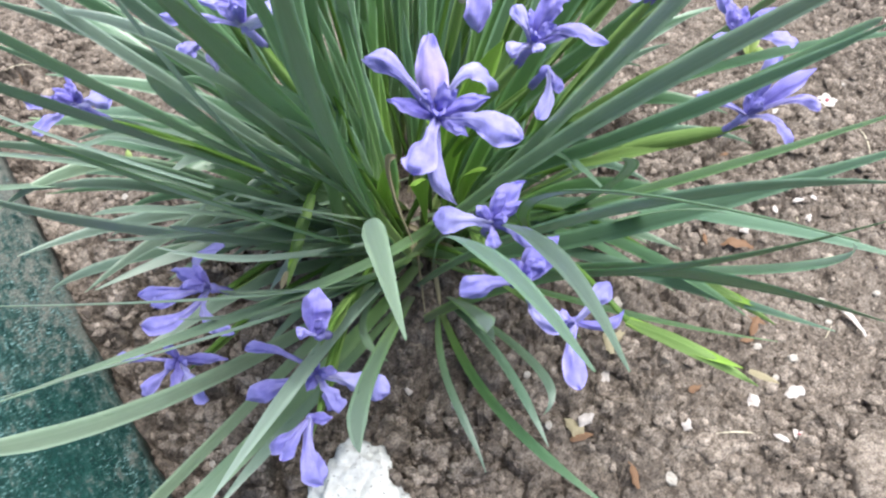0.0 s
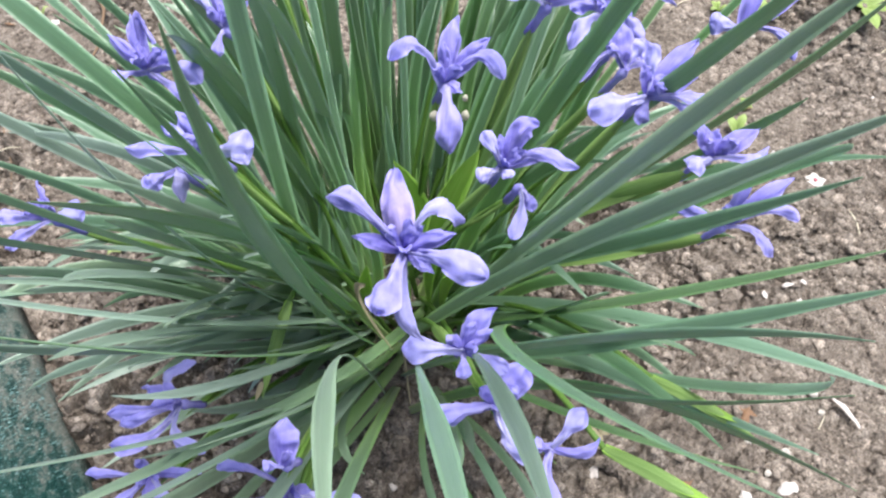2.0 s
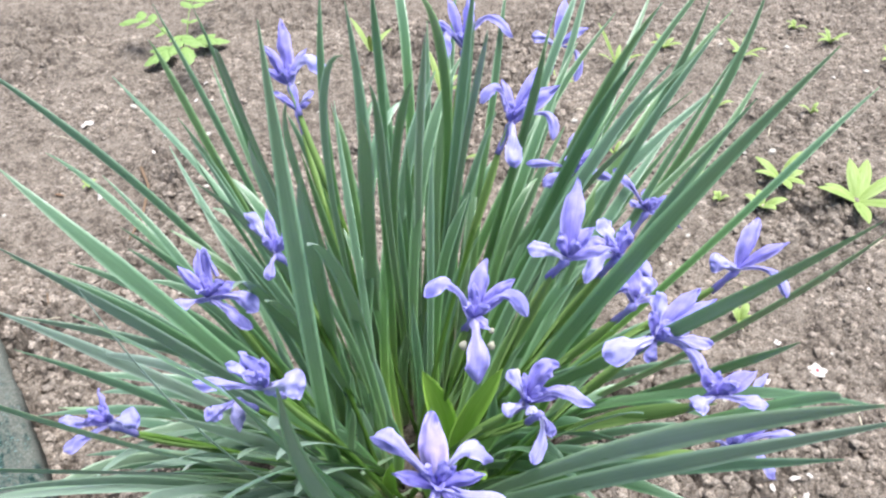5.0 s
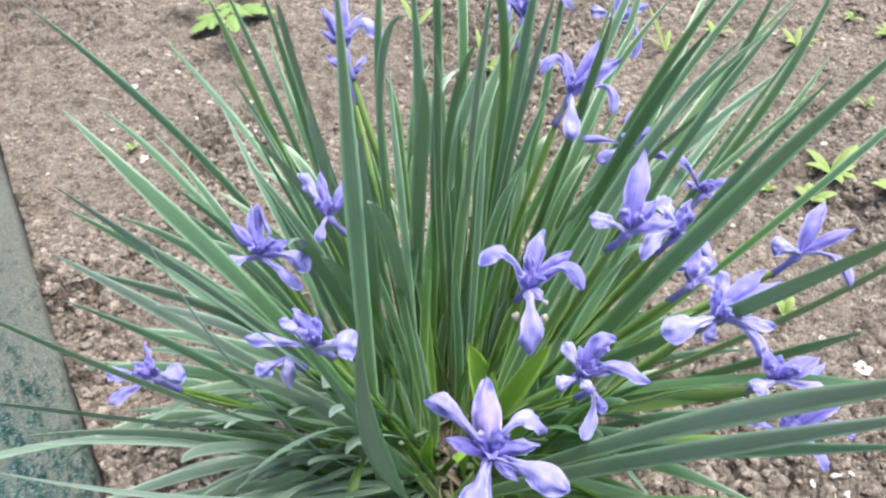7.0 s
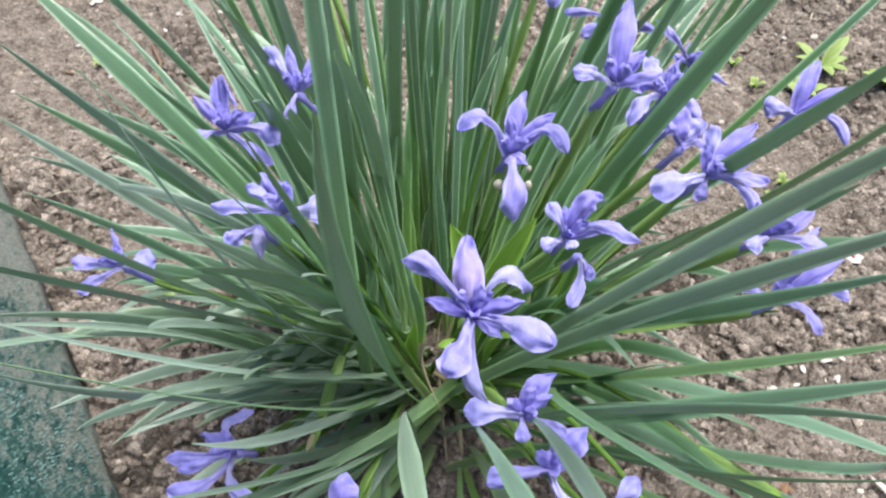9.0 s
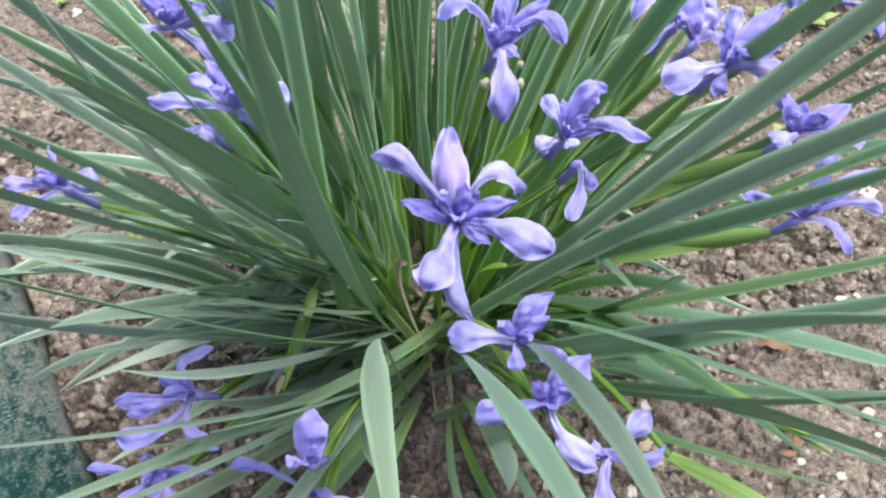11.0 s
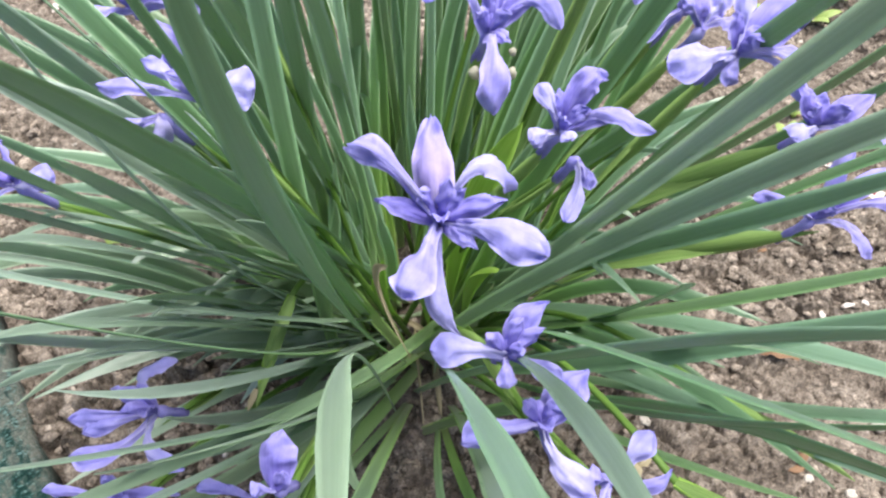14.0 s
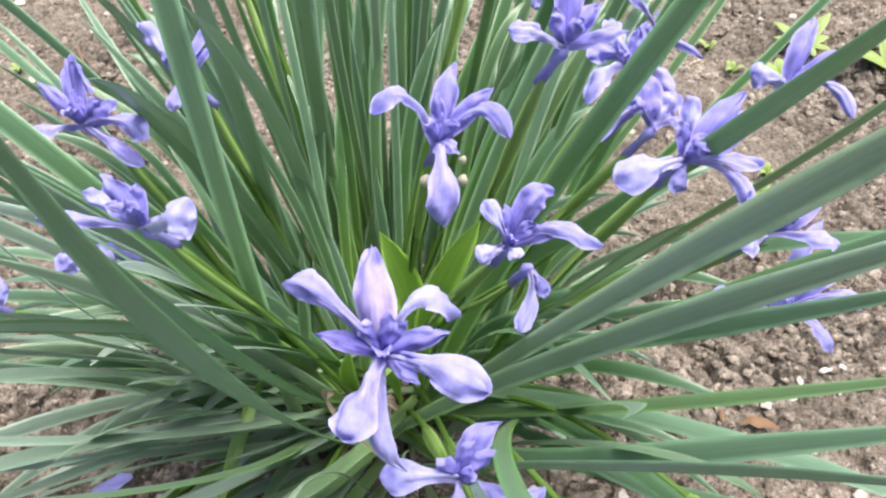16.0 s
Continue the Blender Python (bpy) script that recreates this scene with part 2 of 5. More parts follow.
def frames_along(pts, hint):
    """Tangent, side and normal along a line; hint: the side's direction at the start."""
    t = np.gradient(pts, axis=0)
    t /= np.linalg.norm(t, axis=1)[:, None] + 1e-9
    side = np.empty_like(t)
    w = np.array(hint, float)
    for i in range(len(t)):
        w = w - t[i] * (w @ t[i])
        w /= np.linalg.norm(w) + 1e-9
        side[i] = w
    return t, side, np.cross(side, t)


def blade(pts, widths, side, normal, thick, cup=None, across=5, wave=None):
    """A closed thin blade along pts: its vertices, faces and texture places."""
    n = len(pts)
    u = np.linspace(-1, 1, across)
    verts, uvs = [], []
    for layer in (1, -1):
        for i in range(n):
            for j, k in enumerate(u):
                bow = 0.0 if cup is None else cup[i] * (k * k - 0.33)
                if wave is not None:
                    bow += wave[i][j]
                t = thick * 0.5 * (1 - k * k) ** 0.5 * min(1.0, 0.25 + 3 * min(i / n, 1 - i / n)) * layer
                verts.append(pts[i] + side[i] * (k * widths[i] * 0.5) + normal[i] * (bow + t))
                uvs.append((k * 0.5 + 0.5, i / (n - 1)))
    faces = []
    half = n * across
    for i in range(n - 1):
        for j in range(across - 1):
            a, b = i * across + j, (i + 1) * across + j
            faces.append((a, a + 1, b + 1, b))
            faces.append((half + a, half + b, half + b + 1, half + a + 1))
        for j, flip in ((0, False), (across - 1, True)):
            a, b = i * across + j, (i + 1) * across + j
            f = (a, b, half + b, half + a)
            faces.append(f[::-1] if flip else f)
    return verts, faces, uvs


def tube(pts, radii, sides=7):
    t, side, normal = frames_along(np.array(pts, float), (1, 0.2, 0.1))
    verts, faces, uvs = [], [], []
    for i in range(len(pts)):
        for j in range(sides):
            a = 2 * math.pi * j / sides
            verts.append(pts[i] + radii[i] * (math.cos(a) * side[i] + math.sin(a) * normal[i]))
            uvs.append((j / sides, i / (len(pts) - 1)))
    for i in range(len(pts) - 1):
        for j in range(sides):
            k = (j + 1) % sides
            faces.append((i * sides + j, i * sides + k, (i + 1) * sides + k, (i + 1) * sides + j))
    faces.append(tuple(range(sides))[::-1])
    faces.append(tuple((len(pts) - 1) * sides + j for j in range(sides)))
    return verts, faces, uvs


# ---- ground ----
def lattice(seed):
    return np.random.RandomState(seed).rand(256, 256)


def value_noise(x, y, scale, seed):
    g = lattice(seed)
    x, y = x / scale + 100, y / scale + 100
    i, j = np.floor(x).astype(int), np.floor(y).astype(int)
    u, v = x - i, y - j
    u, v = u * u * (3 - 2 * u), v * v * (3 - 2 * v)
    i, j = i % 256, j % 256
    i1, j1 = (i + 1) % 256, (j + 1) % 256
    return (g[i, j] * (1 - u) + g[i1, j] * u) * (1 - v) + (g[i, j1] * (1 - u) + g[i1, j1] * u) * v - 0.5


def clods(x, y, scale, seed):
    """Rounded lumps with cracks between them: height 0 to 1."""
    gx, gy, gh = lattice(seed), lattice(seed + 1), lattice(seed + 2)
    x, y = x / scale + 100, y / scale + 100
    i, j = np.floor(x).astype(int), np.floor(y).astype(int)
    best, second, high = np.full(x.shape, 9.0), np.full(x.shape, 9.0), np.zeros(x.shape)
    for a in (-1, 0, 1):
        for b in (-1, 0, 1):
            p, q = (i + a) % 256, (j + b) % 256
            d = np.hypot(i + a + gx[p, q] - x, j + b + gy[p, q] - y)
            nearer = d < best
            second = np.where(nearer, best, np.minimum(second, d))
            high = np.where(nearer, gh[p, q], high)
            best = np.where(nearer, d, best)
    edge = np.clip((second - best) / 0.2, 0, 1)
    return (0.3 + 0.7 * high) * edge**0.6 * (1 - 0.25 * best)


def ground_height(x, y):
    x, y = np.asarray(x, float), np.asarray(y, float)
    xw = x + 0.012 * value_noise(x, y, 0.03, 5) + 0.03 * value_noise(x, y, 0.11, 6)
    yw = y + 0.012 * value_noise(x, y, 0.03, 7) + 0.03 * value_noise(x, y, 0.11, 8)
    far = np.clip((y - 0.75) / 0.5, 0, 1)
    rough = np.clip(0.62 - 0.34 * far - 0.3 * np.clip((x - 0.18) / 0.22, 0, 1) + 1.2 * value_noise(x, y, 0.22, 9) + 0.75 * np.exp(-((x + 0.3) ** 2 + (y - 0.45) ** 2) / 0.05), 0.12, 1.4)
    h = 0.022 * value_noise(x, y, 0.35, 1) + 0.012 * value_noise(x, y, 0.12, 2)
    h = h + rough * (0.033 * clods(xw, yw, 0.075, 20) + 0.027 * clods(xw, yw, 0.031, 30)) + (0.0035 + 0.009 * rough) * clods(xw, yw, 0.0145, 40)
    h = h + 0.016 * clods(x + 0.05 * value_noise(x, y, 0.08, 15), y + 0.05 * value_noise(x, y, 0.08, 16), 0.17, 60) ** 2
    h = h - 0.046 - 0.03 * np.exp(-((x + 0.06) ** 2 + (y - 0.38) ** 2) / 0.008)
    h = h + 0.02 * np.exp(-((x + 0.02) ** 2 + (y - 0.62) ** 2) / 0.015)
    slab_side = (x + 0.446) * 0.863 + (y - 0.554) * 0.505
    h = np.where(slab_side < 0.0, np.minimum(h, -0.012), h)
    fade = np.clip((2.6 - np.hypot(x, y - 1.0)) / 0.8, 0, 1)
    return h * fade


def graded(lo, hi, step, far, slow, most):
    """Places along an axis: even from lo to hi, then slowly and at last quickly wider, out to far."""
    mid = np.arange(lo, hi + step / 2, step)
    out, d, total = [], step, 0.0
    while total < far:
        d *= slow if total < 1.1 else 1.4
        d = min(d, most) if total < 1.1 else d
        out.append(d)
        total += d
    grow = np.cumsum(out)
    return np.concatenate([lo - grow[::-1], mid, mid[-1] + grow])


def ground():
    xs, ys = graded(-0.72, 0.8, 0.0033, 300, 1.004, 0.007), graded(0.12, 1.2, 0.0033, 300, 1.004, 0.007)
    gx, gy = np.meshgrid(xs, ys, indexing="ij")
    gz = ground_height(gx, gy) + np.random.RandomState(8).uniform(-0.0011, 0.0011, gx.shape)
    verts = np.stack([gx, gy, gz], -1).reshape(-1, 3)
    nx, ny = len(xs), len(ys)
    a = (np.arange(nx - 1)[:, None] * ny + np.arange(ny - 1)[None, :]).ravel()
    faces = np.stack([a, a + ny, a + ny + 1, a + 1], 1)
    me = bpy.data.meshes.new("ground")
    me.vertices.add(len(verts))
    me.vertices.foreach_set("co", verts.astype(np.float32).ravel())
    me.loops.add(faces.size)
    me.loops.foreach_set("vertex_index", faces.astype(np.int32).ravel())
    me.polygons.add(len(faces))
    me.polygons.foreach_set("loop_start", np.arange(0, faces.size, 4, dtype=np.int32))
    me.polygons.foreach_set("use_smooth", np.zeros(len(faces), dtype=bool))
    me.update(calc_edges=True)
    me.materials.append(SOIL)
    return tagged(new("ground", me), "dry grey-brown garden soil, crumbly and cracked", "soil", kind="structure")


ground()


def lump(rng, radius, flat=0.7, rings=4, sides=6):
    """A small uneven stone or crumb round the origin."""
    verts = [(0, 0, radius * flat)]
    for i in range(1, rings):
        a = math.pi * i / rings
        for j in range(sides):
            b = 2 * math.pi * (j + 0.5 * (i % 2)) / sides
            r = radius * rng.uniform(0.6, 1.35)
            verts.append((r * math.sin(a) * math.cos(b), r * math.sin(a) * math.sin(b), r * flat * math.cos(a)))
    verts.append((0, 0, -radius * flat))
    faces = [(0, 1 + j, 1 + (j + 1) % sides) for j in range(sides)]
    for i in range(rings - 2):
        for j in range(sides):
            k = (j + 1) % sides
            p = 1 + i * sides
            faces.append((p + j, p + sides + j, p + sides + k, p + k))
    last = len(verts) - 1
    p = 1 + (rings - 2) * sides
    faces += [(p + j, last, p + (j + 1) % sides) for j in range(sides)]
    return np.array(verts), faces


def crumbs():
    """Loose angular crumbs and small clods, half sunk in the soil."""
    r = np.random.RandomState(4)
    faces = [(0, 1, 2), (0, 2, 3), (0, 3, 4), (0, 4, 1)]
    faces += [t for i in range(4) for t in ((1 + i, 5 + i, 1 + (i + 1) % 4), (1 + (i + 1) % 4, 5 + i, 5 + (i + 1) % 4))]
    faces = np.array(faces)
    count = 150000
    xs, ys = r.uniform(-0.9, 1.15, count), 0.14 + 1.75 * r.rand(count) ** 1.25
    keep = (xs + 0.446) * 0.863 + (ys - 0.554) * 0.505 > 0.008
    patch = 0.5 + value_noise(xs, ys, 0.09, 51) + 0.6 * value_noise(xs, ys, 0.3, 52)
    keep &= patch > 0.1 + 0.85 * r.rand(count)
    xs, ys = xs[keep], ys[keep]
    m = len(xs)
    size = (0.0013 + 0.0066 * r.rand(m) ** 3.6)[:, None]
    zs = ground_height(xs, ys)[:, None]
    angle = r.uniform(0, 6.3, m)[:, None] + np.array([0, 1.57, 3.14, 4.71])[None, :]
    v = np.zeros((m, 9, 3))
    v[:, 0] = r.uniform(-0.3, 0.3, (m, 3)) + (0, 0, 0.65)
    for k, (wide, high) in enumerate(((0.75, 0.5), (1.05, -0.35))):
        rad = wide * r.uniform(0.5, 1.6, (m, 4))
        v[:, 1 + 4 * k : 5 + 4 * k, 0] = rad * np.cos(angle + 0.5 * k)
        v[:, 1 + 4 * k : 5 + 4 * k, 1] = rad * np.sin(angle + 0.5 * k)
        v[:, 1 + 4 * k : 5 + 4 * k, 2] = high + r.uniform(-0.25, 0.25, (m, 4))
    v *= size[:, :, None] * np.stack([np.ones(m), np.ones(m), r.uniform(0.45, 1.1, m)], -1)[:, None, :]
    v += np.stack([xs, ys, zs[:, 0] - 0.02 * size[:, 0]], -1)[:, None, :]
    tris = (faces[None] + 9 * np.arange(m)[:, None, None]).reshape(-1, 3)
    me = bpy.data.meshes.new("soil_crumbs")
    me.vertices.add(m * 9)
    me.vertices.foreach_set("co", v.astype(np.float32).ravel())
    me.loops.add(tris.size)
    me.loops.foreach_set("vertex_index", tris.astype(np.int32).ravel())
    me.polygons.add(len(tris))
    me.polygons.foreach_set("loop_start", np.arange(0, tris.size, 3, dtype=np.int32))
    me.update(calc_edges=True)
    me.materials.append(SOIL)
    tagged(new("soil_crumbs", me), "loose grey-brown soil crumbs and small clods", "soil", kind="stuff")


crumbs()

# ---- the iris clump ----
CLUMP = Vector((-0.03, 0.61, 0.0))
iris = tagged(new("iris_clump"), "clump of blue-green sword-shaped iris leaves with violet flowers", "iris plant")
iris.location = CLUMP
rng = random.Random(11)


def leaf(bx, by, cx, cy, cz, tx, ty, tz, width, roll, slim=0.0, face=None):
    """One sword-shaped leaf from its foot over the point that pulls it into its arch to its tip; slim: how far up it stays narrow; face: where a twisted blade turns its broad side."""
    n = 18
    p0 = np.array((bx, by, float(ground_height(bx, by)) - 0.01))
    pts = curve3(p0, (cx, cy, cz), (tx, ty, tz), n) - np.array(CLUMP)
    s = np.linspace(0, 1, n)
    arch = np.array((ty - by, bx - tx, 0.0))
    if np.linalg.norm(arch) < 0.03:
        arch = np.array((1.0, 0.2, 0.0))
    sway = rng.uniform(-1, 1) * 0.011
    pts = pts + (np.sin(s * math.pi * 1.6) * s)[:, None] * sway * (arch / np.linalg.norm(arch))
    t, side, normal = frames_along(pts, arch)
    # a fan's blades stand on edge and twist, broad side to the south and the sky
    turned = np.cross(t, np.array((rng.uniform(-0.35, 0.35), -0.76, 0.65)))
    size = np.linalg.norm(turned, axis=1)
    if size.min() > 0.42:
        side = turned / size[:, None]
        normal = np.cross(side, t)
    if face:
        side = np.cross(t, np.array(face))
        side = side / np.linalg.norm(side, axis=1)[:, None]
        normal = np.cross(side, t)
    angle = np.radians(roll * 0.5) * rng.choice((-1, 1)) * (1.0 - 0.75 * s) + np.radians(rng.uniform(-34, 34)) * s
    ca, sa = np.cos(angle)[:, None], np.sin(angle)[:, None]
    side, normal = ca * side + sa * normal, ca * normal - sa * side
    w = width * (0.66 + 0.34 * np.minimum(1, s / 0.3)) * np.clip((1.0 - s) / 0.24, 0, 1) ** 0.75
    if slim:
        w = w * (0.22 + 0.78 * np.clip((s - slim + 0.12) / 0.3, 0, 1) ** 1.3)
    w = np.maximum(w, 0.0007)
    cup = -width * 0.05 * (1 - s)
    v, f, uv = blade(pts, w, side, normal, 0.0011, cup, 5)
    # the low leaves that arch to the south and west get the greyer copy with painted sky sheen
    return mesh_object("leaf", v, f, SKYLIT if ty < by - 0.06 and (face or (tx < 0.07 and tz < 0.6)) else LEAF, iris, uvs=uv)


KINDS = {"fall": FALL, "standard": STANDARD, "pink": PINKISH, "pale": PALE, "wilted": WILTED}


def petal(kind, tip, via, width, parent):
    n = 17
    tip, via = np.array(tip, float), np.array(via, float)
    pts = curve3((0, 0, 0), 2 * via - 0.5 * tip, tip, n)
    s = 1 - (1 - np.linspace(0, 1, n)) ** 1.5
    pts = (1 - s[:, None]) * s[:, None] * 2 * (2 * via - 0.5 * tip) + s[:, None] ** 2 * tip
    length = np.linalg.norm(tip)
    if kind in ("fall", "pale"):
        prof = 0.34 + 0.66 / (1 + np.exp(-(s - 0.52) * 14))
        prof = prof * np.clip((1.0 - s) / 0.14, 0.0, 1) ** 0.5
    elif kind == "pink":
        prof = np.sin(np.pi * np.clip(0.12 + 0.88 * s, 0, 1)) ** 0.7
    else:
        prof = (0.4 + 0.75 * np.sin(np.pi * np.clip(s * 0.92 + 0.02, 0, 1))) * np.clip((1.0 - s) / 0.3, 0, 1) ** 0.6
    w = np.maximum(width * (1.09 if kind in ("fall", "pale", "pink") else 0.98) * prof, 0.0006)
    t, _, _ = frames_along(pts, (1, 0, 0))
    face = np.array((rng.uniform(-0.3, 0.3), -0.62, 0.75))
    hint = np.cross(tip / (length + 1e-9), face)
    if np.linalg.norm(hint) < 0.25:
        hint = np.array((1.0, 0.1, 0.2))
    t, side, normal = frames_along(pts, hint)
    angle = np.radians(rng.uniform(-22, 22)) * (0.4 + 0.6 * s)
    ca, sa = np.cos(angle)[:, None], np.sin(angle)[:, None]
    side, normal = ca * side + sa * normal, ca * normal - sa * side
    cup = w * np.where(s < 0.5, -0.42, -0.22) * rng.uniform(0.5, 1.5)
    ph = rng.uniform(0, 6)
    wave = np.array([[width * (0.15 * math.sin(ph + 17 * a + 3 * k) * abs(k) ** 1.5 * a + 0.07 * math.exp(-(k * 5) ** 2) + 0.03 * math.sin(3 * ph + 9 * k)) for k in np.linspace(-1, 1, 9)] for a in s])
    crush = rng.uniform(0, 50)
    wave += np.array([[0.34 * width * noise.noise(Vector((a * 5 + crush, k * 1.7, crush))) + 0.13 * width * noise.noise(Vector((a * 13 + crush, k * 4, crush))) for k in np.linspace(-1, 1, 9)] for a in s])
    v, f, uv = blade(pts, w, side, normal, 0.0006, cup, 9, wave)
    name = {"fall": "fall_petal", "pale": "fall_petal", "wilted": "wilted_petal"}.get(kind, "standard_petal")
    labels = {"pale": "petal with a pale, almost white inner face", "pink": "broad pinkish lilac petal", "wilted": "limp wilted petal"}
    return mesh_object(name, v, f, KINDS[kind], parent, labels.get(kind, ""), uvs=uv)


def flower(centre, petals, bract=0.0068, foot=None):
    """A flower on its stalk: stalk and bracts, the tube of the flower, and its petals."""
    c = np.array(centre)
    out = c[:2] - np.array(CLUMP)[:2]
    if foot is None:
        foot = np.array(CLUMP)[:2] + out * rng.uniform(0.1, 0.3) + np.array((rng.uniform(-0.03, 0.03), rng.uniform(-0.03, 0.03)))
    base = np.array((foot[0], foot[1], 0.0))
    lean = out / (np.linalg.norm(out) + 1e-6)
    neck = c - np.array((lean[0] * 0.012, lean[1] * 0.012, 0.022))
    pull = base * 0.55 + neck * 0.45 + np.array((0, 0, 0.045))
    pts = curve3(base, pull, neck, 16) - np.array(CLUMP)
    v, f, uv = tube(pts, np.linspace(0.0029, 0.0021, 16))
    stalk = mesh_object("flower_stalk", v, f, STEM, iris, uvs=uv)
    n = 10
    for k in (0, 1):
        start = 11 - 2 * k
        line = np.array([pts[start] + (pts[15] - pts[start]) * q for q in np.linspace(0, 1.22 - 0.2 * k, n)])
        t, side, normal = frames_along(line, (0.8, (-0.5, 0.5)[k], 0.2))
        off = (0.0036, -0.0036)[k]
        q = np.linspace(0, 1, n)
        line = line + normal * (off * np.sin(np.pi * np.clip(q, 0.05, 0.9)))[:, None]
        w = np.maximum(bract * (0.35 + np.sin(np.pi * q**0.8)) * np.clip((1 - q) / 0.3, 0, 1) ** 0.7, 0.0006)
        v, f, uv = blade(line, w, side, normal, 0.0008, w * (-0.45, 0.45)[k], 5)
        mesh_object("bract", v, f, SPATHE, stalk, "pale green papery bract", uvs=uv)
    tb = np.array([neck + (c - neck) * q for q in np.linspace(-0.3, 1.05, 7)]) - np.array(CLUMP)
    v, f, uv = tube(tb, np.array((0.003, 0.0032, 0.003, 0.0026, 0.003, 0.0042, 0.002)))
    bloom = mesh_object("flower", v, f, STANDARD, iris, "violet-blue iris flower", uvs=uv)
    tips = [np.array(p[1:4], float) for p in petals]
    if len(tips) > 4:
        heart = sum(tips) / len(tips) + np.array((0, 0, 14.0))
        for k in range(3):
            a = 2.1 * k + c[0] * 90
            arm = heart * 0.5 + np.array((math.cos(a), math.sin(a), 0.5)) * 13
            arm *= 0.001 * rng.uniform(17, 23) / np.linalg.norm(arm)
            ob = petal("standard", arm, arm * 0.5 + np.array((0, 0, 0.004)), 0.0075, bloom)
            ob.name = "style_arm"
            ob.location = Vector(c) - CLUMP
    for kind, tx, ty, tz, vx, vy, vz, w in petals:
        at = np.array((tx, ty, tz)) * 0.001
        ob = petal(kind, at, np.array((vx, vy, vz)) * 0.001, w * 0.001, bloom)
        ob.location = Vector(c) - CLUMP
    return bloom


leaf(-0.030, 0.683, 0.160, 0.470, 0.354, 0.235, 0.344, 0.617, 0.0125, 20)
leaf(-0.042, 0.562, -0.090, 0.443, 0.217, -0.154, 0.352, 0.349, 0.0125, 5)
leaf(-0.044, 0.583, -0.071, 0.443, 0.168, -0.125, 0.363, 0.283, 0.0110, 5)
leaf(-0.056, 0.532, -0.121, 0.375, 0.162, -0.158, 0.318, 0.288, 0.0120, 5)
leaf(-0.057, 0.560, -0.078, 0.428, 0.159, -0.132, 0.356, 0.272, 0.0105, 5)
leaf(-0.123, 0.585, -0.321, 0.516, 0.264, -0.460, 0.307, 0.395, 0.0125, 5)
leaf(-0.020, 0.532, -0.075, 0.309, 0.382, -0.037, 0.227, 0.666, 0.0120, 0, 0.5)
leaf(-0.074, 0.597, -0.035, 0.341, 0.333, -0.076, 0.259, 0.630, 0.0105, 5)
leaf(-0.004, 0.547, 0.065, 0.460, 0.377, 0.245, 0.447, 0.655, 0.0144, 20)
leaf(-0.014, 0.561, 0.116, 0.335, 0.467, 0.126, 0.172, 0.713, 0.0110, 5, 0.0, (-0.88, -0.35, 0.32))
leaf(-0.040, 0.545, 0.058, 0.340, 0.400, 0.206, 0.241, 0.604, 0.0115, 5, 0.0, (-0.80, -0.35, 0.48))
leaf(-0.006, 0.644, 0.134, 0.432, 0.262, 0.205, 0.264, 0.534, 0.0116, 10)
leaf(-0.017, 0.578, 0.107, 0.423, 0.189, 0.248, 0.266, 0.481, 0.0106, 15)
leaf(-0.037, 0.555, 0.067, 0.381, 0.188, 0.239, 0.241, 0.474, 0.0143, 15)
leaf(0.118, 0.559, -0.004, 0.199, 0.568, 0.104, 0.106, 0.607, 0.0095, 5)
leaf(-0.025, 0.464, 0.123, 0.347, 0.289, 0.191, 0.161, 0.462, 0.0137, 5)
leaf(-0.033, 0.602, 0.131, 0.410, 0.278, 0.283, 0.247, 0.363, 0.0121, 10)
leaf(-0.020, 0.571, 0.083, 0.327, 0.201, 0.186, 0.183, 0.507, 0.0060, 20)
leaf(-0.054, 0.536, -0.096, 0.423, 0.390, -0.145, 0.300, 0.635, 0.0130, 5)
leaf(-0.032, 0.615, -0.101, 0.399, 0.395, -0.081, 0.187, 0.646, 0.0145, 5)
leaf(-0.091, 0.603, -0.115, 0.336, 0.337, -0.173, 0.363, 0.589, 0.0105, 5)
leaf(-0.019, 0.525, -0.142, 0.419, 0.489, -0.246, 0.468, 0.602, 0.0124, 20)
leaf(-0.067, 0.613, -0.221, 0.520, 0.312, -0.256, 0.407, 0.532, 0.0104, 10)
leaf(-0.061, 0.620, -0.186, 0.523, 0.337, -0.239, 0.415, 0.575, 0.0121, 15)
leaf(-0.099, 0.626, -0.177, 0.405, 0.341, -0.233, 0.262, 0.585, 0.0125, 5)
leaf(-0.099, 0.569, -0.050, 0.282, 0.359, -0.160, 0.169, 0.647, 0.0118, 5)
leaf(-0.031, 0.602, -0.105, 0.311, 0.365, -0.184, 0.218, 0.595, 0.0071, 10)
leaf(-0.026, 0.543, -0.080, 0.297, 0.288, -0.185, 0.172, 0.510, 0.0108, 10)
leaf(-0.003, 0.565, -0.097, 0.295, 0.280, -0.147, 0.121, 0.530, 0.0122, 10)
leaf(-0.032, 0.564, -0.162, 0.303, 0.136, -0.297, 0.102, 0.228, 0.0125, 10)
leaf(-0.007, 0.556, -0.169, 0.243, 0.129, -0.327, 0.081, 0.196, 0.0155, 15)
leaf(-0.048, 0.486, -0.047, 0.307, 0.465, -0.011, 0.107, 0.576, 0.0118, 0, 0.62)
leaf(-0.008, 0.523, 0.007, 0.324, 0.378, 0.022, 0.069, 0.625, 0.0112, 0, 0.62)
leaf(0.030, 0.500, 0.045, 0.345, 0.400, 0.046, 0.106, 0.545, 0.0110, 0, 0.62)
leaf(0.028, 0.649, 0.211, 0.549, 0.264, 0.296, 0.353, 0.444, 0.0123, 29)
